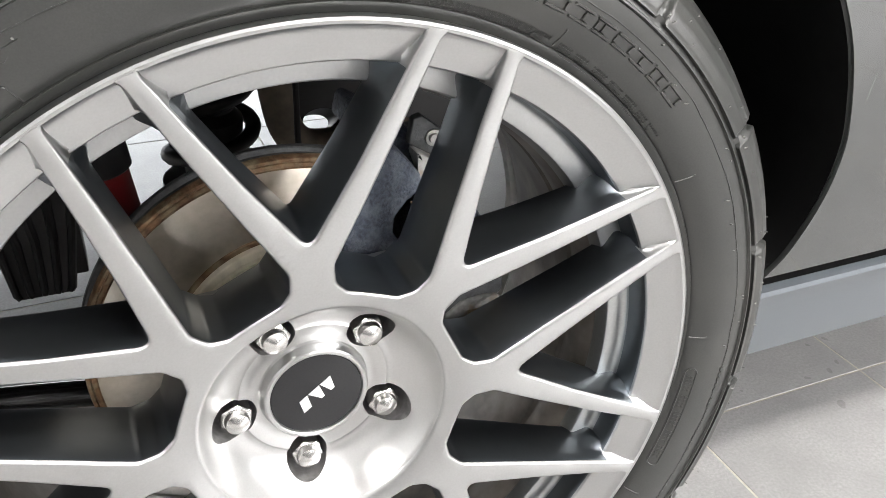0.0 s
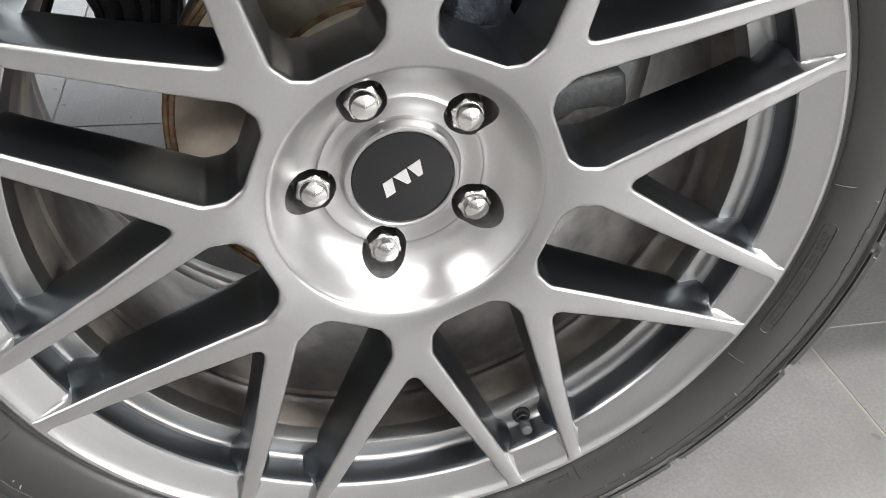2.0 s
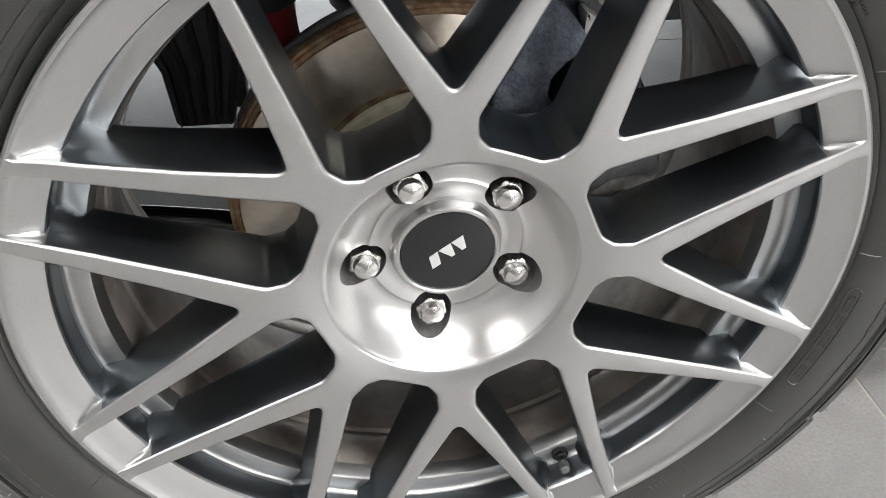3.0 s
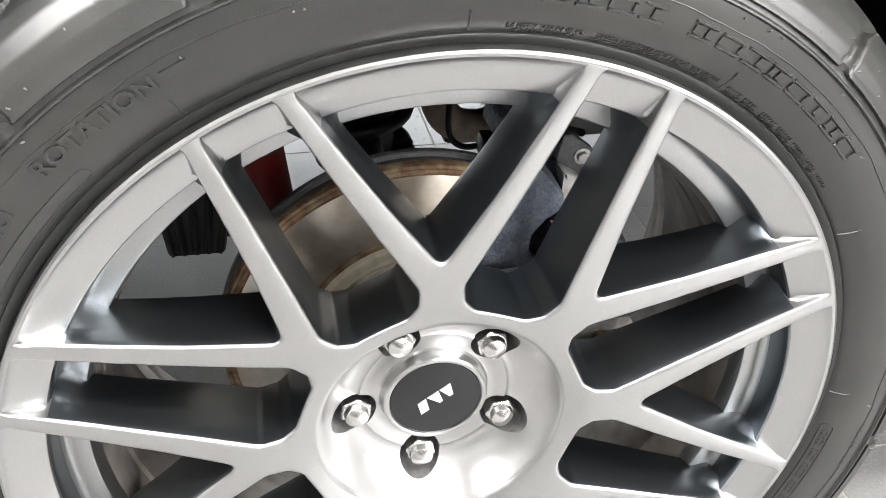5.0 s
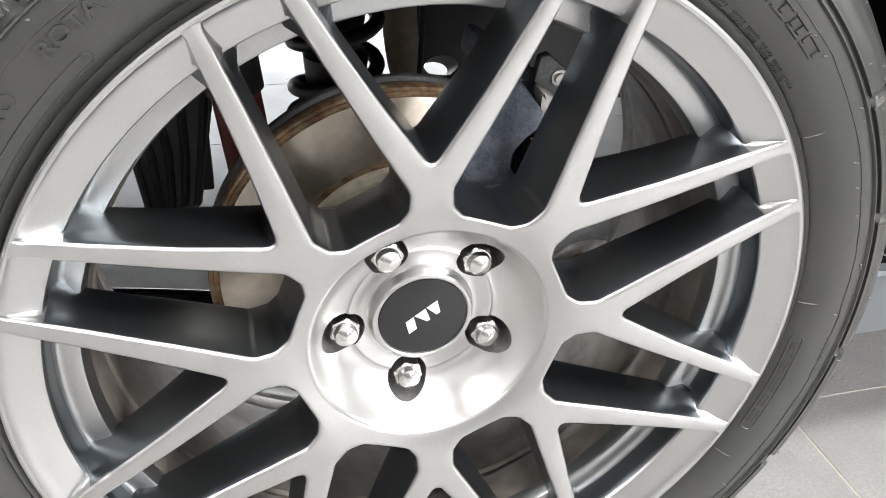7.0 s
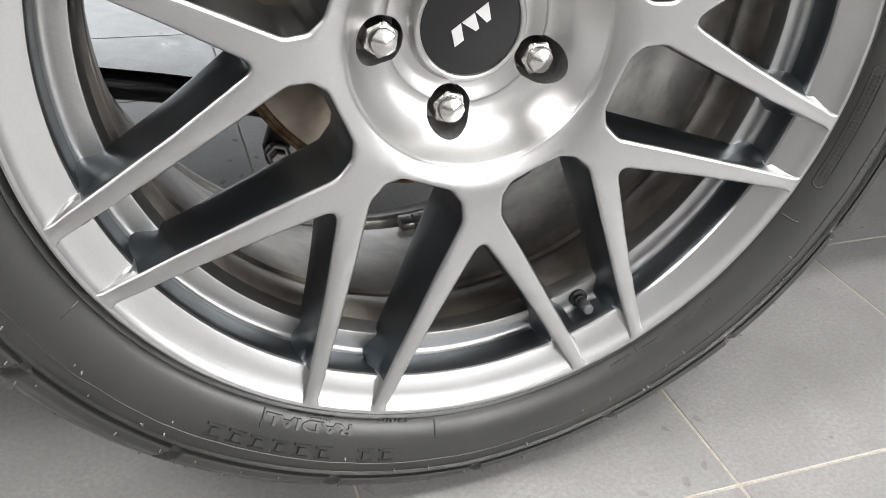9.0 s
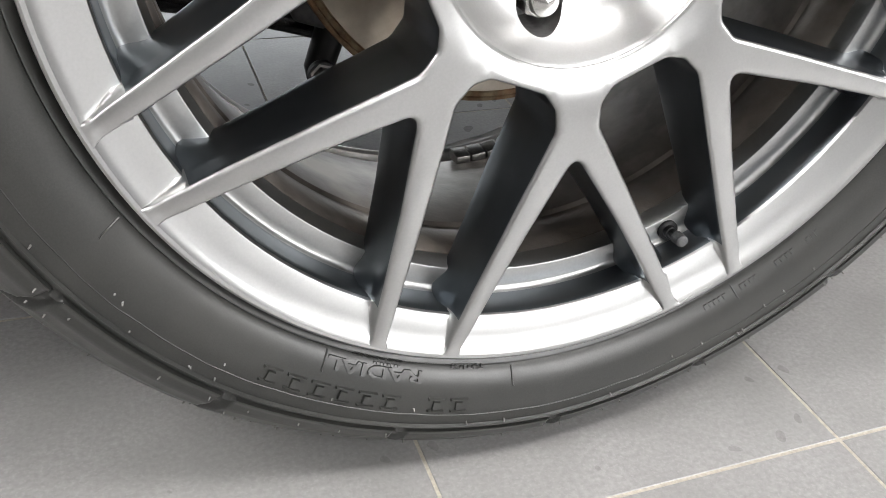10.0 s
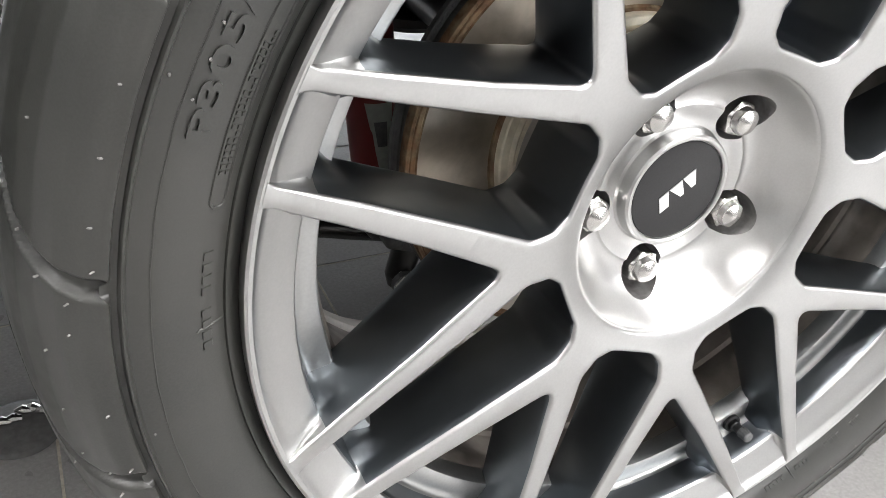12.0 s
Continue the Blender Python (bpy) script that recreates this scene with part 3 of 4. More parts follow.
def tyre():
    prof = [TYRE[0]]
    for a, b in zip(TYRE, TYRE[1:]):
        d = math.hypot(b[0] - a[0], b[1] - a[1])
        k = max(1, int(d / (0.0018 if 0.328 < b[0] and b[1] < 0.085 else 0.005)))
        prof += [(a[0] + (b[0] - a[0]) * i / k, a[1] + (b[1] - a[1]) * i / k) for i in range(1, k + 1)]
    prof += [(r, 0.284 - y) for r, y in TYRE[::-1][1:]]
    n = 2200
    m = len(prof)
    verts, faces = [], []
    for q, (r, y) in enumerate(prof):
        a, b = prof[max(q - 1, 0)], prof[min(q + 1, m - 1)]
        nr, ny = (b[1] - a[1]), -(b[0] - a[0])
        ln = math.hypot(nr, ny) or 1
        nr, ny = nr / ln, ny / ln
        for i in range(n):
            ang = 2 * math.pi * i / n
            dep = notch_depth(ang, r, y)
            rr, yy = loaded(r - nr * dep, ang), y - ny * dep
            x, z = rr * math.cos(ang), rr * math.sin(ang)
            low = -AXLE + 0.0004
            if z < low:
                z = low + (low - z) * 0.02
            verts.append((x, yy + squash(x, z, r, y), z))
    for q in range(m - 1):
        for i in range(n):
            j = (i + 1) % n
            faces.append((q * n + i, (q + 1) * n + i, (q + 1) * n + j, q * n + j))
    me = bpy.data.meshes.new("tyre")
    me.from_pydata(verts, [], faces)
    bm = bmesh.new()
    bm.from_mesh(me)
    bpy.data.meshes.remove(me)
    bmesh.ops.recalc_face_normals(bm, faces=bm.faces)
    return bm


tyre_ob = part("tyre", tyre(), RUBBER, wheel, "black low-profile tyre with raised sidewall marks", 40)


def on_side(r, a, h):
    """A point of the tyre's outer sidewall, raised by h; a in radians."""
    q = loaded(r, a)
    x, z = q * math.cos(a), q * math.sin(a)
    return (x, side_depth(r) + squash(x, z, r, 0.0) - h, z)


def raised(bm, cells, h, soft=0.0006):
    """Raised blocks on the sidewall from outlines of (radius, angle)."""
    for cell in cells:
        mid = (sum(c[0] for c in cell) / len(cell), sum(c[1] for c in cell) / len(cell))
        base = [bm.verts.new(on_side(r, a, -0.0004)) for r, a in cell]
        top = [bm.verts.new(on_side(r + (mid[0] - r) * min(0.5, soft / max(1e-6, abs(mid[0] - r) + 1e-4)), a + (mid[1] - a) * 0.10, h)) for r, a in cell]
        n = len(cell)
        bm.faces.new(top)
        for i in range(n):
            bm.faces.new((base[i], base[(i + 1) % n], top[(i + 1) % n], top[i]))
    bmesh.ops.recalc_face_normals(bm, faces=bm.faces)
    return bm


def block(r0, r1, a0, a1, lean=0.0):
    """A block between two radii and two angles in degrees, as an outline."""
    return [(r0, radians(a0)), (r1, radians(a0 + lean)), (r1, radians(a1 + lean)), (r0, radians(a1))]


def frame_cells(r0, r1, a0, a1, w=0.0022):
    """Four bars that make an open letter-size box."""
    da = math.degrees(w / r0)
    return [block(r0, r0 + w, a0, a1), block(r1 - w, r1, a0, a1), block(r0 + w, r1 - w, a0, a0 + da), block(r0 + w, r1 - w, a1 - da, a1)]


def line_of(cells, r0, r1, a0, a1, count, gap=0.25, skip=()):
    step = (a1 - a0) / count
    for k in range(count):
        if k not in skip:
            cells.append(block(r0, r1, a0 + step * k, a0 + step * (k + 1 - gap)))
    return cells


def lettering(text, r0, size, a_start, a_end, h, bold=0.0):
    """Raised words along the sidewall, from one angle to another in degrees, tops outwards."""
    cu = bpy.data.curves.new("letters", "FONT")
    cu.body, cu.size, cu.extrude, cu.resolution_u, cu.offset = text, 1.0, 0.5, 3, bold
    ob = new("letters", cu)
    deps = bpy.context.evaluated_depsgraph_get()
    me = bpy.data.meshes.new_from_object(ob.evaluated_get(deps))
    bm = bmesh.new()
    bm.from_mesh(me)
    bpy.data.objects.remove(ob)
    bpy.data.curves.remove(cu)
    bpy.data.meshes.remove(me)
    bmesh.ops.triangulate(bm, faces=bm.faces)
    lo, hi = min(v.co.x for v in bm.verts), max(v.co.x for v in bm.verts)
    top = max(v.co.y for v in bm.verts)
    for v in bm.verts:
        a = radians(a_start + (a_end - a_start) * (v.co.x - lo) / (hi - lo))
        v.co = Vector(on_side(r0 + size * v.co.y / top, a, h if v.co.z > 0 else -0.0004))
    bmesh.ops.recalc_face_normals(bm, faces=bm.faces)
    return bm


def letters_of(bm, parent):
    """Each raised letter of a word as a part of its own."""
    bm.verts.index_update()
    seen = set()
    for seed in list(bm.verts):
        if seed.index in seen:
            continue
        stack, piece = [seed], []
        seen.add(seed.index)
        while stack:
            v = stack.pop()
            piece.append(v)
            for e in v.link_edges:
                o = e.other_vert(v)
                if o.index not in seen:
                    seen.add(o.index)
                    stack.append(o)
        one = bmesh.new()
        made = {v: one.verts.new(v.co) for v in piece}
        for f in {f for v in piece for f in v.link_faces}:
            one.faces.new([made[v] for v in f.verts])
        part("letter", one, RUBBER, parent, "", 30)
    bm.free()


letters_of(lettering("ROTATION", 0.3035, 0.0086, 132.6, 118.9, 0.0015, 0.022), tyre_ob)
bm = raised(bmesh.new(), [[(0.3035, radians(117.7)), (0.3105, radians(118.2)), (0.3105, radians(115.4))]], 0.0011)
part("direction_arrow", bm, RUBBER, tyre_ob, "raised rubber arrow", 30)
letters_of(lettering("P305/35R20", 0.3015, 0.0086, 160.9, 137.5, 0.0012, 0.018), tyre_ob)
letters_of(lettering("RADIAL", 0.2860, 0.0066, -107.6, -120.6, 0.0012, 0.018), tyre_ob)
part("tubeless_mark", lettering("TUBELESS", 0.2812, 0.0030, -98.9, -103.6, 0.0009), RUBBER, tyre_ob, "raised small rubber word TUBELESS", 30)
part("warning_mark", lettering("SAFETY WARNING:", 0.2856, 0.0030, 86.4, 78.0, 0.0009), RUBBER, tyre_ob, "raised small rubber words SAFETY WARNING", 30)
for words, r0, a0, a1 in (("SERIOUS INJURY MAY RESULT FROM: TIRE FAILURE", 0.2857, 76.8, 61.0), ("PLACARD IN VEHICLE", 0.2825, 85.4, 78.8), ("EXPLOSION OF TIRE/RIM ASSEMBLY DUE TO", 0.2825, 77.4, 62.0)):
    part("warning_mark", lettering(words, r0, 0.0026, a0, a1, 0.0007), RUBBER, tyre_ob, "raised small rubber warning words", 30)
cells = []
for a0, a1, count in ((90.4, 70.8, 6), (68.4, 41.2, 8)):
    step = (a1 - a0) / count
    for k in range(count):
        lo, hi = a0 + step * (k + 0.88), a0 + step * k
        w = (hi - lo) / 6
        if k % 3 == 1:
            cells = frame_cells(0.3015, 0.3110, lo, hi, 0.0022)
        else:
            cells = [block(0.3013, 0.3034, lo, hi), block(0.3092, 0.3112, lo, hi), block(0.3034, 0.3092, lo + w * (1.0 + k % 2), lo + w * (2.4 + k % 2))]
            if k % 3 == 0:
                cells.append(block(0.3034, 0.3092, hi - 2.0 * w, hi - 0.6 * w))
        part("raised_block", raised(bmesh.new(), cells, 0.0014), RUBBER, tyre_ob, "", 30)
for a0, a1, count in ((-127.7, -109.2, 6), (-106.2, -100.2, 2)):
    step = (a1 - a0) / count
    for k in range(count):
        part("raised_block", raised(bmesh.new(), [block(0.3012, 0.3034, a0 + step * k, a0 + step * (k + 0.82)), block(0.3034, 0.3098, a0 + step * (k + 0.26), a0 + step * (k + 0.56)), block(0.3098, 0.3116, a0 + step * (k + 0.06), a0 + step * (k + 0.78))], 0.0017), RUBBER, tyre_ob, "", 30)
cells = []
for row, (r0, a0, a1, count) in enumerate(((0.2858, 59.6, 38.4, 46), (0.2830, 59.4, 40.0, 42), (0.2805, 58.6, 43.0, 34))):
    line_of(cells, r0, r0 + 0.0019, a0, a1, count, 0.35, skip=(5, 11, 12, 19, 26, 33, 39))
line_of(cells, 0.2868, 0.2906, -65.4, -61.6, 5, 0.3)
line_of(cells, 0.2872, 0.2908, -59.6, -56.6, 4, 0.3)
line_of(cells, 0.2876, 0.2912, -53.8, -50.4, 4, 0.3)
line_of(cells, 0.2880, 0.2916, -48.6, -46.4, 3, 0.3)
line_of(cells, 0.2812, 0.2832, -117.5, -110.4, 13, 0.3)
line_of(cells, 0.2840, 0.2856, -114.5, -110.6, 8, 0.3)
for r0 in (0.2885, 0.2915):
    line_of(cells, r0, r0 + 0.0020, -22.6, -6.4, 26, 0.35, skip=(4, 9, 15, 20))
line_of(cells, 0.3130, 0.3160, -31.0, -24.4, 6, 0.35)
line_of(cells, 0.3130, 0.3160, -20.2, -16.0, 4, 0.35)
line_of(cells, 0.3130, 0.3160, -12.0, -4.6, 8, 0.35, skip=(2,))
line_of(cells, 0.2884, 0.2902, 152.0, 164.0, 22, 0.35, skip=(6, 13))
line_of(cells, 0.2910, 0.2930, 153.0, 164.0, 20, 0.35, skip=(6, 13))
line_of(cells, 0.2890, 0.2935, 170.6, 180.6, 9, 0.3, skip=(4,))
small = part("small_print", raised(bmesh.new(), cells, 0.0007, 0.0003), RUBBER, tyre_ob, "rows of tiny raised rubber print", 30)
tagged(small, kind="stuff")


def panel_outline(r0, r1, a0, a1, w=0.0007):
    """A thin raised line round a long rounded panel."""
    bm = bmesh.new()
    mid, half = (r0 + r1) / 2, (r1 - r0) / 2
    pts = []
    n = 40
    for i in range(n + 1):
        pts.append((r1, a0 + (a1 - a0) * i / n))
    for i in range(1, 12):
        t = math.pi * i / 12
        pts.append((mid + half * math.cos(t), a1 + math.degrees(half / mid) * math.sin(t)))
    for i in range(n + 1):
        pts.append((r0, a1 + (a0 - a1) * i / n))
    for i in range(1, 12):
        t = math.pi * i / 12
        pts.append((mid - half * math.cos(t), a0 - math.degrees(half / mid) * math.sin(t)))
    path = [on_side(r, radians(a), 0.0001) for r, a in pts]
    tube(bm, path + path[:2], w, 6, False)
    return bm


part("panel_line", panel_outline(0.2872, 0.2940, 130.5, 166.0), RUBBER, tyre_ob)
part("panel_line", panel_outline(0.2868, 0.2950, -23.4, -6.0), RUBBER, tyre_ob)

# a faint uneven mould line round the sidewall
bm = bmesh.new()
path = [on_side(0.3145 + 0.0016 * noise.noise(Vector((math.cos(t) * 5, math.sin(t) * 5, 2.0))) + 0.0007 * noise.noise(Vector((math.cos(t) * 19, math.sin(t) * 19, 7.0))), t, 0.0001) for t in (2 * math.pi * k / 720 for k in range(721))]
tube(bm, path, 0.00045, 5, False)
part("mould_line", bm, RUBBER, tyre_ob)

# moulded ticks, vent stubs
bm = bmesh.new()
for a in (119.1, 90.1, 60.2, 30.0, 0.6, -30.0, -60.6, -94.8, -121.0, -151.0, 178.0, 149.0):
    tube(bm, [on_side(r, radians(a + d), 0.0002) for r, d in ((0.2838, 0.0), (0.2870, 0.0), (0.2910, 0.02), (0.2945, 0.05), (0.2958, 0.20))], 0.0006, 6)
tagged(part("mould_tick", bm, RUBBER, tyre_ob, "short moulded ticks"), kind="stuff")
rnd = random.Random(4)
bm = bmesh.new()
spots = [(rnd.uniform(0, 2 * math.pi), rnd.choice((0.3105, 0.321))) for k in range(60)]
for r, step in ((0.336, 5.1), (0.345, 6.8), (0.353, 5.1), (0.359, 6.8)):
    spots += [(radians(step * k + rnd.uniform(-0.5, 0.5)), r) for k in range(int(360 / step)) if rnd.random() < 0.55]
for a, r in spots:
    r += rnd.uniform(-0.0008, 0.0008)
    p = Vector(on_side(r, a, 0.0))
    out = Vector((0.35 * math.cos(a), -1, 0.35 * math.sin(a))).normalized() if r < 0.33 else Vector((0.9 * math.cos(a), -0.6, 0.9 * math.sin(a))).normalized()
    ln = rnd.uniform(0.0008, 0.0030) if r < 0.33 else rnd.uniform(0.0008, 0.0018)
    tube(bm, [p - out * 0.0005, p + out * ln * 0.6, p + out * ln + Vector((rnd.uniform(-1, 1), 0, rnd.uniform(-1, 1))) * 0.0006], [0.0006, 0.00055, 0.0004], 6)
for a in NOTCHES:
    for da, r in ((-1.6, 0.335), (1.2, 0.344)):
        p = Vector(on_side(r, a + radians(da), 0.0))
        out = Vector((0.8 * math.cos(a), -0.8, 0.8 * math.sin(a))).normalized()
        tube(bm, [p - out * 0.0005, p + out * 0.0022], [0.0006, 0.0004], 6)
tagged(part("vent_stub", bm, DUSTRUBBER, tyre_ob, "tiny rubber vent stubs"), kind="stuff")

# valve
va = 6.5 * math.pi / 4 + TH0
vx, vz = 0.2400 * math.cos(va), 0.2400 * math.sin(va)
lean = Vector((-math.cos(va), 0, -math.sin(va)))
vo = Vector((vx, 0.0385, vz))
vd = (Vector((0, -1, 0)) * 0.93 + lean * 0.15).normalized()
valve = part("valve_stem", tube(bmesh.new(), [vo + vd * d for d in (0.0, 0.006, 0.0065, 0.010, 0.0105, 0.016)], [0.0075, 0.0070, 0.0048, 0.0044, 0.0036, 0.0036], 20), BLACK, wheel, "black rubber valve stem")
part("valve_cap", tube(bmesh.new(), [vo + vd * d for d in (0.016, 0.0165, 0.0245, 0.0255)], [0.0036, 0.0045, 0.0042, 0.0030], 12), BRACKET, valve, "dull metal valve cap", 25)

# ---- brake ----
brake = thing("brake_disc", (0, 0, AXLE), "brown-stained iron brake disc with rusty edges behind the wheel", "brake disc")
part("friction_ring", lathe([(0.0915, 0.1200), (0.0945, 0.1193), (0.1395, 0.1193), (0.1405, 0.1195)], 160), ROTOR, brake, "polished iron friction ring", 30)
part("rust_edge", lathe([(0.1405, 0.1196), (0.1412, 0.1206), (0.1420, 0.1199), (0.1444, 0.1200), (0.1451, 0.1211), (0.1459, 0.1200), (0.1478, 0.1202), (0.1486, 0.1215), (0.1488, 0.1275), (0.1478, 0.1282)], 200), RUST, brake, "rusty ridged outer edge", 30)
part("vent_gap", lathe([(0.1478, 0.1282), (0.1455, 0.1285), (0.1455, 0.1385), (0.1482, 0.1390), (0.1492, 0.1402), (0.1492, 0.1450), (0.1430, 0.1462), (0.09, 0.1462)], 160), BRACKET, brake, "dark vented disc edge", 30)
part("rust_collar", lathe([(0.0915, 0.1200), (0.0912, 0.1208), (0.0895, 0.1204), (0.0886, 0.1190), (0.0880, 0.1178)], 160), RUST, brake, "rusty inner collar", 30)
part("hat", lathe([(0.0880, 0.1178), (0.0872, 0.1135), (0.0862, 0.1124), (0.0818, 0.1112), (0.0812, 0.1090), (0.0804, 0.1080), (0.0796, 0.1082), (0.0790, 0.1088), (0.0748, 0.1066), (0.0740, 0.1040), (0.0728, 0.1030), (0.0, 0.1024)], 160), HAT, brake, "beige weathered stepped hat", 30)

# ---- car body ----
car = thing("coupe", (0, 0, 0), "dark grey coupe rear quarter with black wheelhouse over the wheel", "car")
BODY_Y = 0.082
front_edge = curve_profile([(0.432, 0.3385), (0.450, 0.364), (0.464, 0.410), (0.467, 0.455), (0.458, 0.500), (0.423, 0.578), (0.362, 0.652), (0.252, 0.724), (0.126, 0.760), (0.0, 0.770)], 5)
arch_line = front_edge + [(-x, z) for x, z in front_edge[::-1][1:]]
bm = bmesh.new()


def panel_y(z):
    """The flank leans out to its shoulder line and in above it."""
    return BODY_Y - 0.048 * math.sin(min(1.0, max(0.0, (z - 0.33) / 0.55)) * math.pi * 0.62)


widest = max(range(len(front_edge)), key=lambda i: front_edge[i][0])
xm = front_edge[widest][0]
# over the arch, in upright strips; beside it, in level strips
upper = front_edge[widest:]
upper = upper + [(-x, z) for x, z in upper[::-1][1:]]
rows = []
for x0, z0 in upper:
    rows.append([bm.verts.new((x0, panel_y(z0 + (0.97 - z0) * t), z0 + (0.97 - z0) * t)) for t in (0.0, 0.04, 0.1, 0.2, 0.3, 0.45, 0.6, 0.8, 1.0)])
for a, b in zip(rows, rows[1:]):
    for p, q, r, t in zip(a, a[1:], b[1:], b):
        bm.faces.new((p, q, r, t))
for sx, xe in ((1, 1.95), (-1, -1.0)):
    side_rows = front_edge[:widest + 1] + [(xm, front_edge[widest][1] + (0.97 - front_edge[widest][1]) * k / 12) for k in range(1, 13)]
    prev = None
    for x, z in side_rows:
        cur = [bm.verts.new((sx * x, panel_y(z), z)), bm.verts.new((xe, panel_y(z), z))]
        if prev:
            bm.faces.new((prev[0], prev[1], cur[1], cur[0]))
        prev = cur
# the folded edge of the arch
fold = [[bm.verts.new((x * k, panel_y(z) + d, z)) for k, d in ((1.0, 0.0), (0.9985, 0.002), (1.0, 0.006))] for x, z in arch_line]
for a, b in zip(fold, fold[1:]):
    for p, q, r, t in zip(a, a[1:], b[1:], b):
        bm.faces.new((p, q, r, t))
bmesh.ops.recalc_face_normals(bm, faces=bm.faces)
part("quarter_panel", bm, PAINT, car, "dark grey glossy quarter panel", 40)
bm = bmesh.new()
sill = [(0.086, 0.3265), (0.0765, 0.3250), (0.0750, 0.3205), (0.0775, 0.3140), (0.0810, 0.3000), (0.0850, 0.2620), (0.0880, 0.2440), (0.0940, 0.2385), (0.1060, 0.2365), (0.18, 0.2365), (0.18, 0.3265)]
for xa in (0.420, 1.95):
    for y, z in sill:
        bm.verts.new((xa, y, z))
bm.verts.ensure_lookup_table()
n = len(sill)
for i in range(n):
    bm.faces.new((bm.verts[i], bm.verts[(i + 1) % n], bm.verts[n + (i + 1) % n], bm.verts[n + i]))
bm.faces.new([bm.verts[i] for i in range(n)])
bmesh.ops.recalc_face_normals(bm, faces=bm.faces)
part("side_sill", bm, SILL, car, "satin blue-grey side sill", 30)
part("sill_seam", box(bmesh.new(), (0.424, BODY_Y + 0.004, 0.3245), (1.95, BODY_Y + 0.09, 0.350)), LINER, car, "black seam over the sill")
bm = bmesh.new()
va_ = [bm.verts.new((x * 1.001, panel_y(z) + 0.0055, z)) for x, z in arch_line]
vb_ = [bm.verts.new((x * 1.06, 0.44, max(z, 0.45) + 0.02)) for x, z in arch_line]
for i in range(len(va_) - 1):
    bm.faces.new((va_[i], va_[i + 1], vb_[i + 1], vb_[i]))
part("wheelhouse", bm, LINER, car, "black wheelhouse liner")
part("inner_wall", box(bmesh.new(), (-0.48, 0.44, 0.545), (0.48, 0.46, 0.85)), LINER, car)
part("front_bulkhead", box(bmesh.new(), (0.475, 0.095, 0.29), (0.50, 0.60, 0.62)), LINER, car)
part("underbody", box(bmesh.new(), (-1.0, 0.46, 0.60), (1.95, 1.75, 0.66)), LINER, car)
part("far_side", box(bmesh.new(), (-1.0, 1.75, 0.36), (1.95, 1.80, 0.95)), PAINT, car)
part("rear_bumper", box(bmesh.new(), (-1.02, 0.08, 0.40), (-0.95, 1.80, 0.95), 0.02), PAINT, car)
part("deck", box(bmesh.new(), (-1.0, BODY_Y + 0.03, 0.97), (1.95, 1.80, 1.02), 0.01), PAINT, car)

# ---- running gear behind the wheel ----


def blob_plate(outline, y0, y1, round_by=0.006):
    """A cast lump: an outline in (x, z), with rounded front and back edges."""
    bm = bmesh.new()
    pts = [Vector(p) for p in outline]
    area = sum(pts[i - 1].x * pts[i].y - pts[i].x * pts[i - 1].y for i in range(len(pts)))
    if area < 0:
        pts = pts[::-1]
    levels = [(-round_by, y0), (-round_by * 0.35, y0 + round_by * 0.3), (0.0, y0 + round_by), (0.0, y1 - round_by), (-round_by * 0.35, y1 - round_by * 0.3), (-round_by, y1)]
    loops = [[bm.verts.new((p.x, y, p.y)) for p in offset_outline(pts, off)] for off, y in levels]
    n = len(pts)
    for a, b in zip(loops, loops[1:]):
        for i in range(n):
            bm.faces.new((a[i], a[(i + 1) % n], b[(i + 1) % n], b[i]))
    bm.faces.new(loops[0])
    bm.faces.new(loops[-1][::-1])
    bmesh.ops.recalc_face_normals(bm, faces=bm.faces)
    return bm


def knobbly(bm, amount=0.0012, scale=70.0):
    bm.normal_update()
    for v in bm.verts:
        v.co += v.normal * amount * noise.noise(v.co * scale)
    return bm


caliper = thing("brake_caliper", (0, 0.0125, AXLE), "blue-grey rough cast brake caliper over the disc", "brake caliper")
upper = rounded([(0.062, 0.170, 0.006), (0.078, 0.156, 0.004), (0.093, 0.138, 0.004), (0.095, 0.126, 0.003), (0.084, 0.118, 0.004), (0.075, 0.107, 0.005), (0.074, 0.097, 0.004),
                 (0.083, 0.085, 0.004), (0.077, 0.076, 0.005), (0.064, 0.071, 0.006), (0.050, 0.076, 0.006), (0.033, 0.084, 0.005), (0.036, 0.104, 0.006), (0.050, 0.126, 0.004), (0.049, 0.150, 0.006)], 5)
part("finger_casting", knobbly(blob_plate(upper, 0.071, 0.1055, 0.0032)), CALIPER, caliper, "rough blue-grey upper casting", 40)
bridge = rounded([(0.062, 0.176, 0.01), (0.100, 0.152, 0.01), (0.135, 0.118, 0.01), (0.170, 0.060, 0.01), (0.176, 0.020, 0.01), (0.158, 0.020, 0.01), (0.150, 0.055, 0.01), (0.118, 0.104, 0.01), (0.086, 0.136, 0.01), (0.056, 0.154, 0.01)], 5)
part("bridge", knobbly(blob_plate(bridge, 0.116, 0.175, 0.008)), CALIPER, caliper, "grey cast bridge over the disc edge", 40)
lower = rounded([(0.104, 0.034, 0.006), (0.130, 0.048, 0.006), (0.160, 0.050, 0.008), (0.166, 0.026, 0.008), (0.150, 0.008, 0.006), (0.122, 0.004, 0.006), (0.108, 0.014, 0.006)], 5)
part("lower_casting", knobbly(blob_plate(lower, 0.074, 0.1055, 0.004)), BRACKET, caliper, "dark grey lower casting", 40)
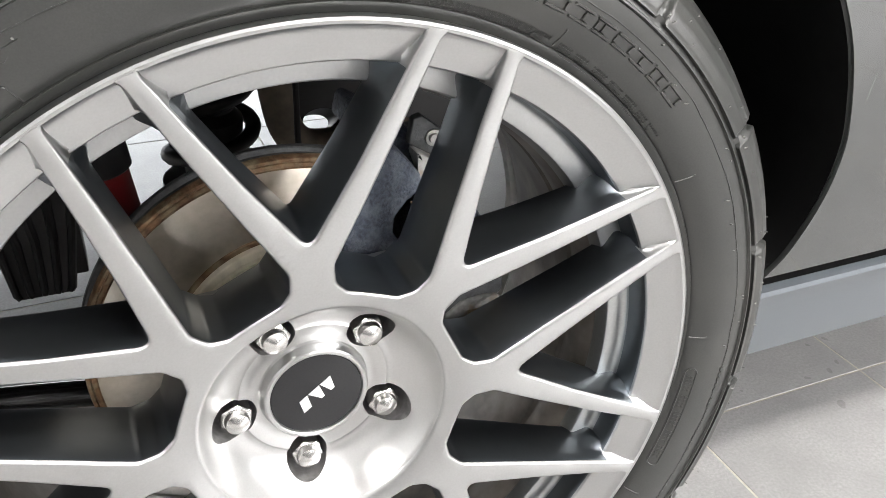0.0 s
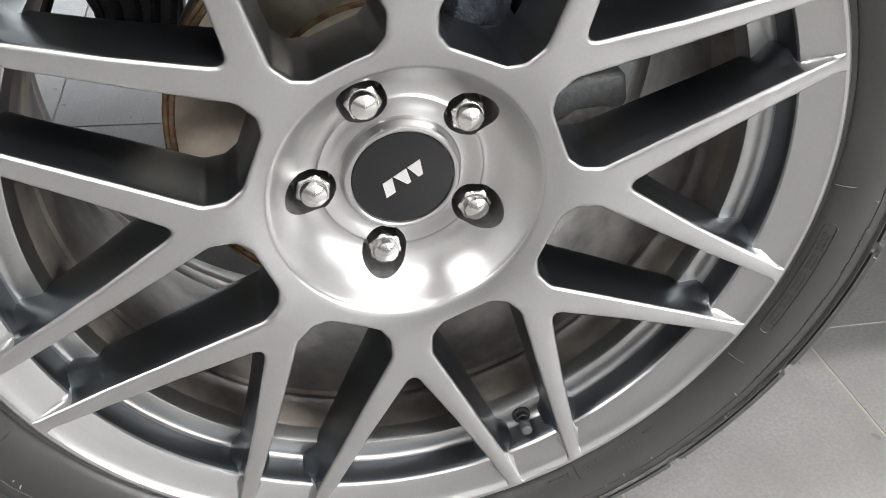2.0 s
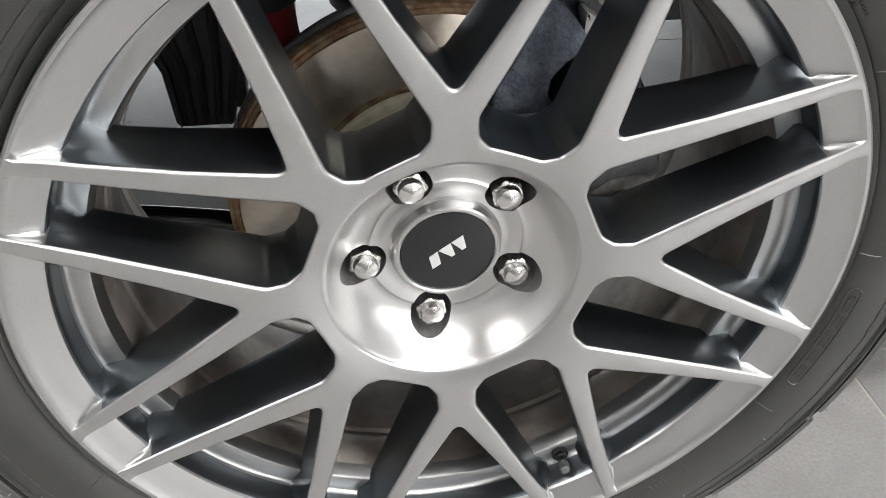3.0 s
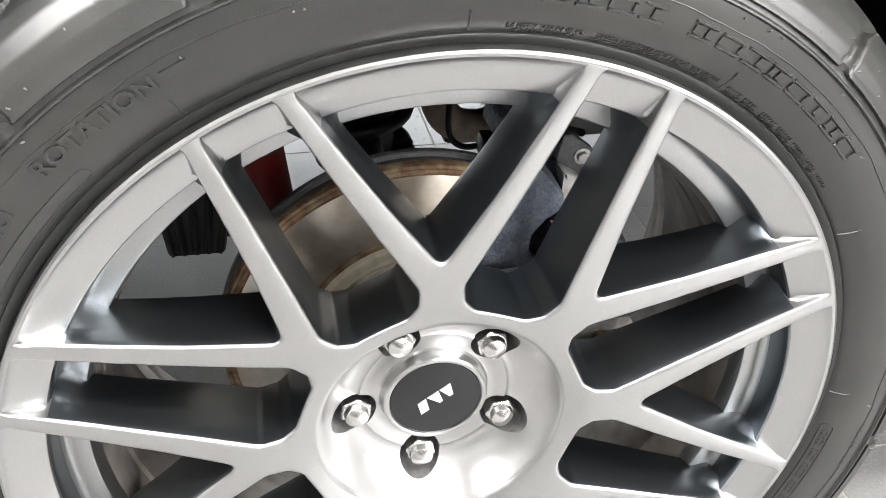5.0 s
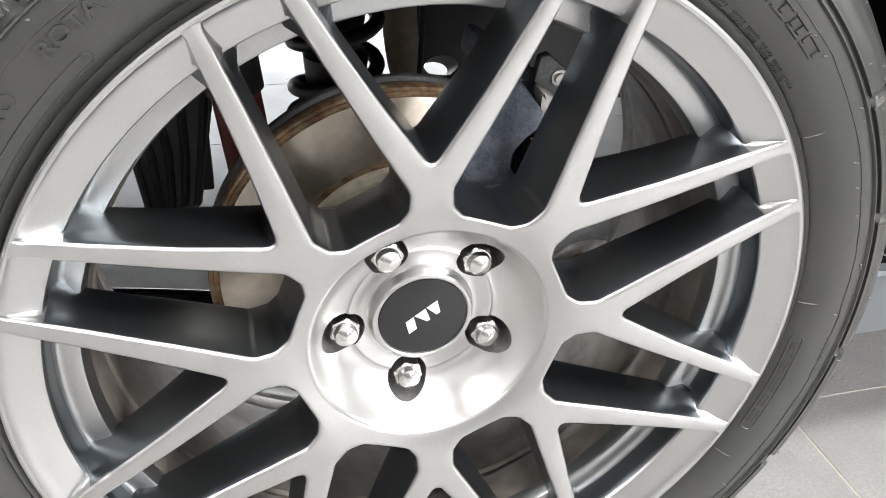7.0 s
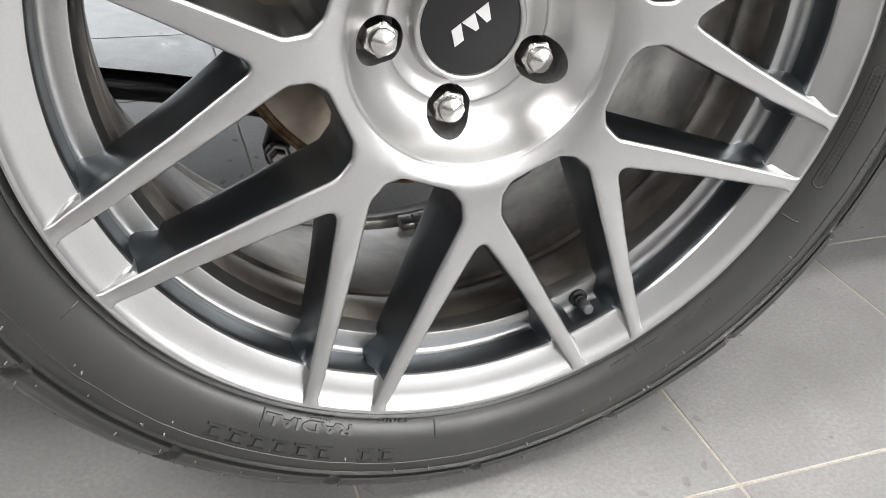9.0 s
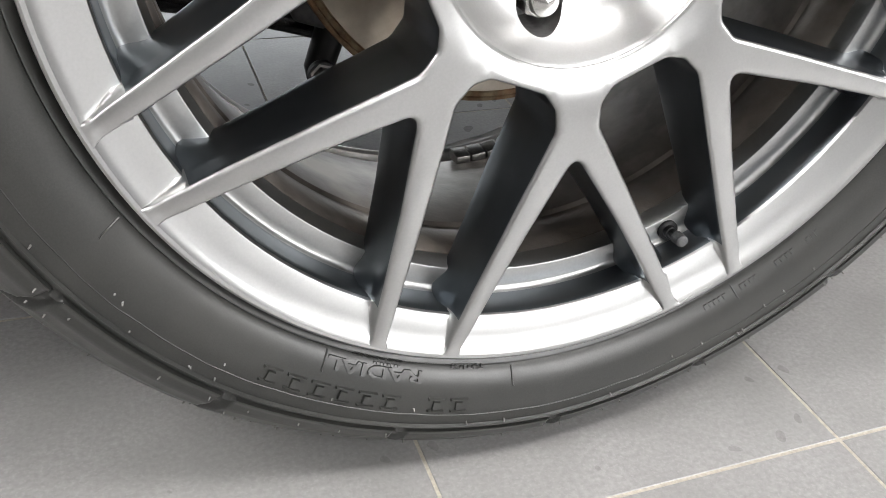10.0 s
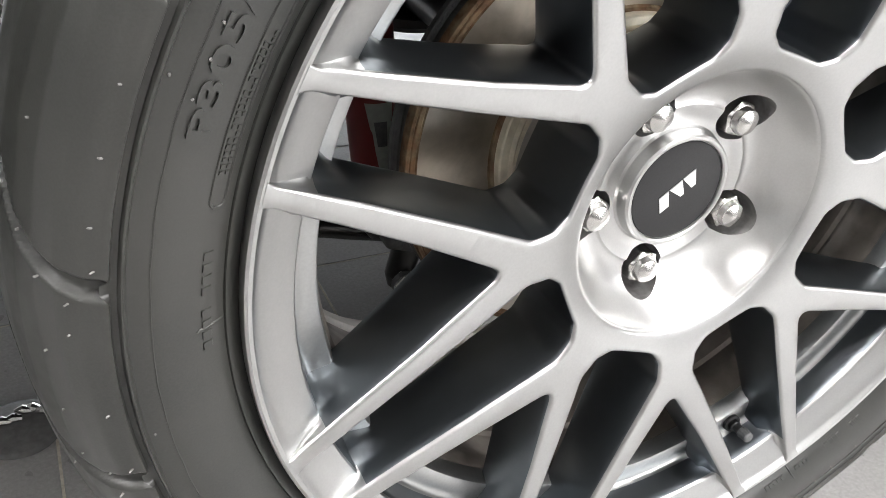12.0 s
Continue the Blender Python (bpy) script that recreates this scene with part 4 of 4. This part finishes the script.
foot = rounded([(0.110, 0.011, 0.003), (0.127, 0.023, 0.003), (0.147, 0.025, 0.003), (0.159, 0.024, 0.004), (0.167, 0.011, 0.004), (0.166, 0.001, 0.004), (0.136, -0.007, 0.004), (0.121, 0.000, 0.003)], 4)
part("pad_foot", knobbly(blob_plate(foot, 0.071, 0.088, 0.003), 0.0008), FOOT, caliper, "rust-speckled grey pad foot", 40)
part("pad_clip", box(bmesh.new(), (0.132, 0.067, 0.001), (0.150, 0.072, 0.015), 0.0012), RUST, caliper, "rusty spring clip")
clip = bmesh.new()
tube(clip, [(0.083, 0.074, 0.120), (0.092, 0.070, 0.112), (0.090, 0.070, 0.104), (0.079, 0.074, 0.098)], 0.0022, 8)
tube(clip, [(0.088, 0.076, 0.128), (0.099, 0.073, 0.114), (0.094, 0.073, 0.100)], 0.0022, 8)
part("pad_clip", clip, RUST, caliper, "rusty spring clip")
side = rounded([(0.094, 0.149, 0.003), (0.111, 0.139, 0.003), (0.117, 0.127, 0.003), (0.114, 0.115, 0.004), (0.094, 0.071, 0.003), (0.088, 0.078, 0.002), (0.103, 0.106, 0.004), (0.103, 0.121, 0.003)], 4)
part("carrier", knobbly(blob_plate(side, 0.088, 0.1058, 0.003), 0.0006), FOOT, caliper, "grey cast pad carrier", 40)
part("pad_back", box(bmesh.new(), (0.078, 0.090, 0.086), (0.100, 0.098, 0.124), 0.001), RUST, caliper, "rusty brake pad edge")
plate = rounded([(0.095, 0.149, 0.001), (0.098, 0.167, 0.003), (0.105, 0.169, 0.002), (0.122, 0.155, 0.002), (0.123, 0.150, 0.002), (0.111, 0.138, 0.002)], 4)
lug = part("mounting_ear", blob_plate(plate, 0.100, 0.109, 0.0012), BRACKET, caliper, "bare grey mounting ear", 40)
part("bolt", tube(bmesh.new(), [(0.1135, y, 0.1515) for y in (0.101, 0.0985, 0.0984, 0.0955)], [0.0062, 0.0062, 0.0040, 0.0038], 18), STEEL, lug, "", 30)

shock = thing("shock_absorber", (0.001, 0.0205, AXLE - 0.0065), "red shock absorber with black upper sleeve behind the disc", "shock absorber")
lean = lambda z: -0.0985 - 0.117 * (z + 0.0345)     # the damper leans back towards its top
part("tube", tube(bmesh.new(), [(lean(z), 0.285, z) for z in (-0.104, -0.100, -0.094, 0.10)], [0.016, 0.020, 0.0222, 0.0222], 32), RED, shock, "dark red shock tube", 30)
part("sleeve", tube(bmesh.new(), [(lean(z), 0.285, z) for z in (0.086, 0.088, 0.10, 0.26)], [0.0240, 0.0262, 0.0262, 0.0262], 32), BLACK, shock, "black sleeve", 30)
part("eye", tube(bmesh.new(), [(lean(-0.118), 0.262, -0.118), (lean(-0.118), 0.308, -0.118)], 0.019, 24), BLACK, shock, "black lower eye", 30)


def wrapped(bm, radius, z0, z1, low, high, steps=8):
    """A piece of film wrapped round the tube, between two angles at its lower and at its upper edge."""
    rows = []
    for z, (a0, a1) in ((z0, low), (z1, high)):
        rows.append([])
        for k in range(steps + 1):
            a = radians(a0 + (a1 - a0) * k / steps)
            rows[-1].append(bm.verts.new((lean(z) + radius * math.cos(a), 0.285 + radius * math.sin(a), z)))
    for k in range(steps):
        bm.faces.new((rows[0][k], rows[0][k + 1], rows[1][k + 1], rows[1][k]))
    return bm


part("sticker", wrapped(bmesh.new(), 0.0225, -0.092, -0.024, (-102, -82), (-124, -62)), WHITE, shock, "dull grey sticker")
part("sticker_print", wrapped(bmesh.new(), 0.0228, -0.062, -0.040, (-104, -84), (-108, -80), 5), BRACKET, shock, "smudged dark print")

mount = thing("ribbed_bracket", (-0.0013, 0.025, AXLE - 0.008), "black ribbed plastic bracket hanging under the body", "bracket")
bm = bmesh.new()
levels = [(-0.044, -0.203, -0.154), (-0.040, -0.206, -0.151), (0.012, -0.212, -0.141), (0.06, -0.232, -0.132), (0.20, -0.275, -0.110)]
loops = []
for z, xa, xb in levels:
    loops.append([bm.verts.new(p) for p in ((xa, 0.315, z), (xb, 0.315, z), (xb, 0.375, z), (xa, 0.375, z))])
for a, b in zip(loops, loops[1:]):
    for i in range(4):
        bm.faces.new((a[i], a[(i + 1) % 4], b[(i + 1) % 4], b[i]))
bm.faces.new(loops[0][::-1])
bm.faces.new(loops[-1])
bmesh.ops.recalc_face_normals(bm, faces=bm.faces)
part("body", bm, BLACK, mount, "", 30)
for k in range(5):
    t = (k + 0.3) / 4.6
    path = [(xa + (xb - xa) * t, 0.312, z + 0.003) for z, xa, xb in levels]
    part("rib", tube(bmesh.new(), path, [0.003, 0.0035, 0.004, 0.0045, 0.005], 8), BLACK, mount, "", 40)
part("tab", box(bmesh.new(), (-0.150, 0.32, -0.03), (-0.138, 0.36, 0.05), 0.002), BLACK, mount)

stay = thing("stay_rod", (-0.0025, 0.024, AXLE - 0.0075), "black slanting stay rod with a blunt end", "rod")
part("rod", tube(bmesh.new(), [(-0.268, 0.34, -0.016), (-0.266, 0.34, -0.013), (-0.247, 0.34, 0.03), (-0.19, 0.34, 0.16)], [0.006, 0.009, 0.009, 0.009], 16), BLACK, stay, "", 30)

bar = thing("anti_roll_bar", (0, 0.0205, AXLE - 0.0105), "glossy black curved bar running behind the wheel", "suspension bar")
path = curve_profile([(-0.60, 0.30, -0.050), (-0.42, 0.26, -0.072), (-0.30, 0.25, -0.088), (-0.228, 0.25, -0.098), (-0.16, 0.25, -0.110), (-0.115, 0.25, -0.122), (-0.06, 0.26, -0.138), (0.02, 0.30, -0.15)], 5)
part("bar", tube(bmesh.new(), path, 0.0125, 20), GLOSSBLACK, bar, "", 30)

link = thing("drop_link", (0.002, 0.0165, AXLE - 0.0105), "black and grey suspension link with a bolt", "suspension link")
part("clamp", blob_plate(rounded([(-0.128, -0.070, 0.006), (-0.104, -0.074, 0.006), (-0.094, -0.100, 0.006), (-0.100, -0.112, 0.005), (-0.124, -0.104, 0.006)], 4), 0.186, 0.214, 0.004), BRACKET, link, "bare grey clamp", 40)
part("bush", tube(bmesh.new(), [(-0.120, 0.195, -0.070), (-0.128, 0.205, -0.076), (-0.130, 0.21, -0.090), (-0.124, 0.21, -0.102)], [0.006, 0.009, 0.009, 0.006], 14), BLACK, link, "", 30)
part("arm", tube(bmesh.new(), [(-0.103, 0.220, -0.163), (-0.100, 0.220, -0.154), (-0.090, 0.224, -0.128), (-0.066, 0.232, -0.092), (-0.050, 0.24, -0.06)], [0.006, 0.0115, 0.0125, 0.014, 0.014], 14), BLACK, link, "", 30)
bolt = part("bolt", tube(bmesh.new(), [(-0.1005, y, -0.151) for y in (0.208, 0.200, 0.1995, 0.193, 0.1915)], [0.0098, 0.0098, 0.0078, 0.0078, 0.0062], 6), STEEL, link, "dirty steel bolt", 25)
part("washer", tube(bmesh.new(), [(-0.1005, y, -0.151) for y in (0.206, 0.200)], 0.0108, 24), BRACKET, link, "", 30)

spring = thing("coil_spring", (0.003, 0.469, AXLE + 0.0025), "black coil spring standing behind the disc", "spring")
path = [(0.046 * math.cos(a), 0.046 * math.sin(a), -0.012 + 0.052 * a / (2 * math.pi)) for a in (i * 2 * math.pi / 24 for i in range(24 * 5 + 1))]
part("coil", tube(bmesh.new(), path, 0.0085, 10), BLACK, spring, "", 40)
part("core", tube(bmesh.new(), [(0, 0, z) for z in (-0.02, 0.05, 0.06, 0.11, 0.12, 0.18, 0.19, 0.25)], [0.030, 0.036, 0.028, 0.036, 0.028, 0.036, 0.028, 0.034], 20), BLACK, spring, "black bump stop", 30)
part("seat", lathe([(0.0, -0.03), (0.05, -0.03), (0.056, -0.024), (0.056, -0.016), (0.0, -0.014)], 40), BLACK, spring)
spring.children[-1].matrix_local = Matrix.Rotation(radians(90), 4, "X")

pipe = thing("axle_tube", (0.009, 0.021, AXLE + 0.009), "brown corroded steel tube under the car", "pipe")
part("tube", tube(bmesh.new(), curve_profile([(0.075, 0.53, 0.20), (0.082, 0.53, 0.10), (0.086, 0.53, 0.03), (0.098, 0.53, -0.02), (0.130, 0.54, -0.045), (0.20, 0.56, -0.05), (0.34, 0.60, -0.05)], 5), 0.021, 20), BEIGE, pipe, "", 40)
hose = thing("brake_hose", (0.010, 0.030, AXLE), "thin black rubber brake hose in a loop", "hose")
part("hose", tube(bmesh.new(), curve_profile([(0.081, 0.40, 0.16), (0.080, 0.40, 0.07), (0.079, 0.40, 0.025), (0.088, 0.40, 0.006), (0.104, 0.39, 0.006), (0.122, 0.36, 0.03), (0.14, 0.28, 0.08), (0.15, 0.20, 0.11)], 5), 0.0035, 10), BLACK, hose)
part("fitting", box(bmesh.new(), (0.104, 0.345, 0.008), (0.132, 0.375, 0.034), 0.004), BLACK, hose)

knuckle = thing("wheel_knuckle", (0, 0, AXLE), "black cast knuckle behind the brake disc", "suspension part")
part("casting", knobbly(blob_plate(rounded([(-0.05, -0.07, 0.02), (0.06, -0.08, 0.02), (0.12, -0.02, 0.02), (0.15, 0.09, 0.02), (0.10, 0.10, 0.02), (0.05, 0.05, 0.02), (-0.04, 0.06, 0.02)], 5), 0.165, 0.24, 0.01)), BLACK, knuckle, "", 40)
part("half_shaft", tube(bmesh.new(), [(0, 0.24, 0), (0, 0.30, 0.002), (0, 0.301, 0.002), (0, 0.75, 0.01)], [0.035, 0.035, 0.018, 0.018], 20), BLACK, knuckle, "", 30)
frame_beam = thing("subframe", (0, 0, AXLE), "black steel subframe under the car", "subframe")
hole = bmesh.new()
c = bmesh.ops.create_cone(hole, cap_ends=True, segments=28, radius1=0.021, radius2=0.021, depth=0.4)["verts"]
for v in c:
    v.co.x, v.co.y = v.co.x * 1.1, v.co.y * 0.6
bmesh.ops.rotate(hole, verts=c, cent=(0, 0, 0), matrix=Matrix.Rotation(radians(62), 3, "X"))
bmesh.ops.translate(hole, verts=c, vec=(0.156, 0.60, -0.020))
part("beam", bored(box(bmesh.new(), (0.118, 0.585, -0.075), (0.62, 0.635, 0.20), 0.008), hole), BLACK, frame_beam)
part("cross_tube", tube(bmesh.new(), [(0.20, 0.68, 0.10), (-0.05, 0.70, 0.13), (-0.5, 0.72, 0.15)], 0.035, 16), BLACK, frame_beam, "", 30)

# ---- stick-on balance weights ----
weights = thing("balance_weights", (0, 0, AXLE), "row of grey stick-on balance weights inside the rim", "balance weight")
for k in range(4):
    a = radians(-86.2 + 3.3 * k)
    m = Matrix.Rotation(-(a + math.pi / 2), 4, "Y")
    bm = bmesh.new()
    box(bm, (-0.0064, 0.203, -0.2440), (0.0064, 0.221, -0.2355), 0.0015)
    bmesh.ops.transform(bm, matrix=m, verts=bm.verts)
    part("weight", bm, STEEL, weights)

# ---- dark pad with bright metal bits on the floor ----
pad = thing("floor_pad", (-0.412, 0.375, 0), "dark flat pad with bright metal links lying on the tiles", "pad")
part("base", tube(bmesh.new(), [(0, 0, z) for z in (0.0, 0.002, 0.007, 0.009)], [0.036, 0.038, 0.036, 0.032], 32), PADGREY, pad, "", 30)
rl = random.Random(7)
for k in range(7):
    x0, y0 = 0.016 - 0.009 * k, 0.014 + rl.uniform(-0.010, 0.010)
    a = rl.uniform(-0.5, 0.5)
    part("link", tube(bmesh.new(), [(x0, y0, 0.012), (x0 + 0.007 * math.cos(a), y0 + 0.007 * math.sin(a), 0.014), (x0 + 0.014 * math.cos(a), y0 + 0.014 * math.sin(a), 0.012)], [0.003, 0.0046, 0.003], 8), CHROME, pad)

# ---- floor tiles ----
TW = TILE_W - 0.0022
tile_bm = bmesh.new()
box(tile_bm, (-TW / 2, -TW / 2, -0.010), (TW / 2, TW / 2, 0.0), 0.0008, 1)
tile_mesh = mesh_of("tile", finish(tile_bm), TILE)
cells = []
for i in range(-12, 15):
    for j in range(-11, 18):
        cx, cy = FLOOR_X0 + TILE_W * (i + 0.5), FLOOR_Y0 + TILE_W * (j + 0.5)
        if room_x[0] < cx < room_x[1] and room_y[0] < cy < room_y[1]:
            cells.append((math.hypot(cx - 0.0, cy - 0.2), cx, cy))
cells.sort()
for d, cx, cy in cells[:280]:
    t = new("tile", tile_mesh)
    t.parent = floor
    t.location = (cx, cy, 0)
far = bmesh.new()
for d, cx, cy in cells[280:]:
    box(far, (cx - TW / 2, cy - TW / 2, -0.010), (cx + TW / 2, cy + TW / 2, 0.0))
rest = part("far_tiles", far, TILE, floor)
tagged(rest, "grey porcelain floor tiles", kind="stuff")
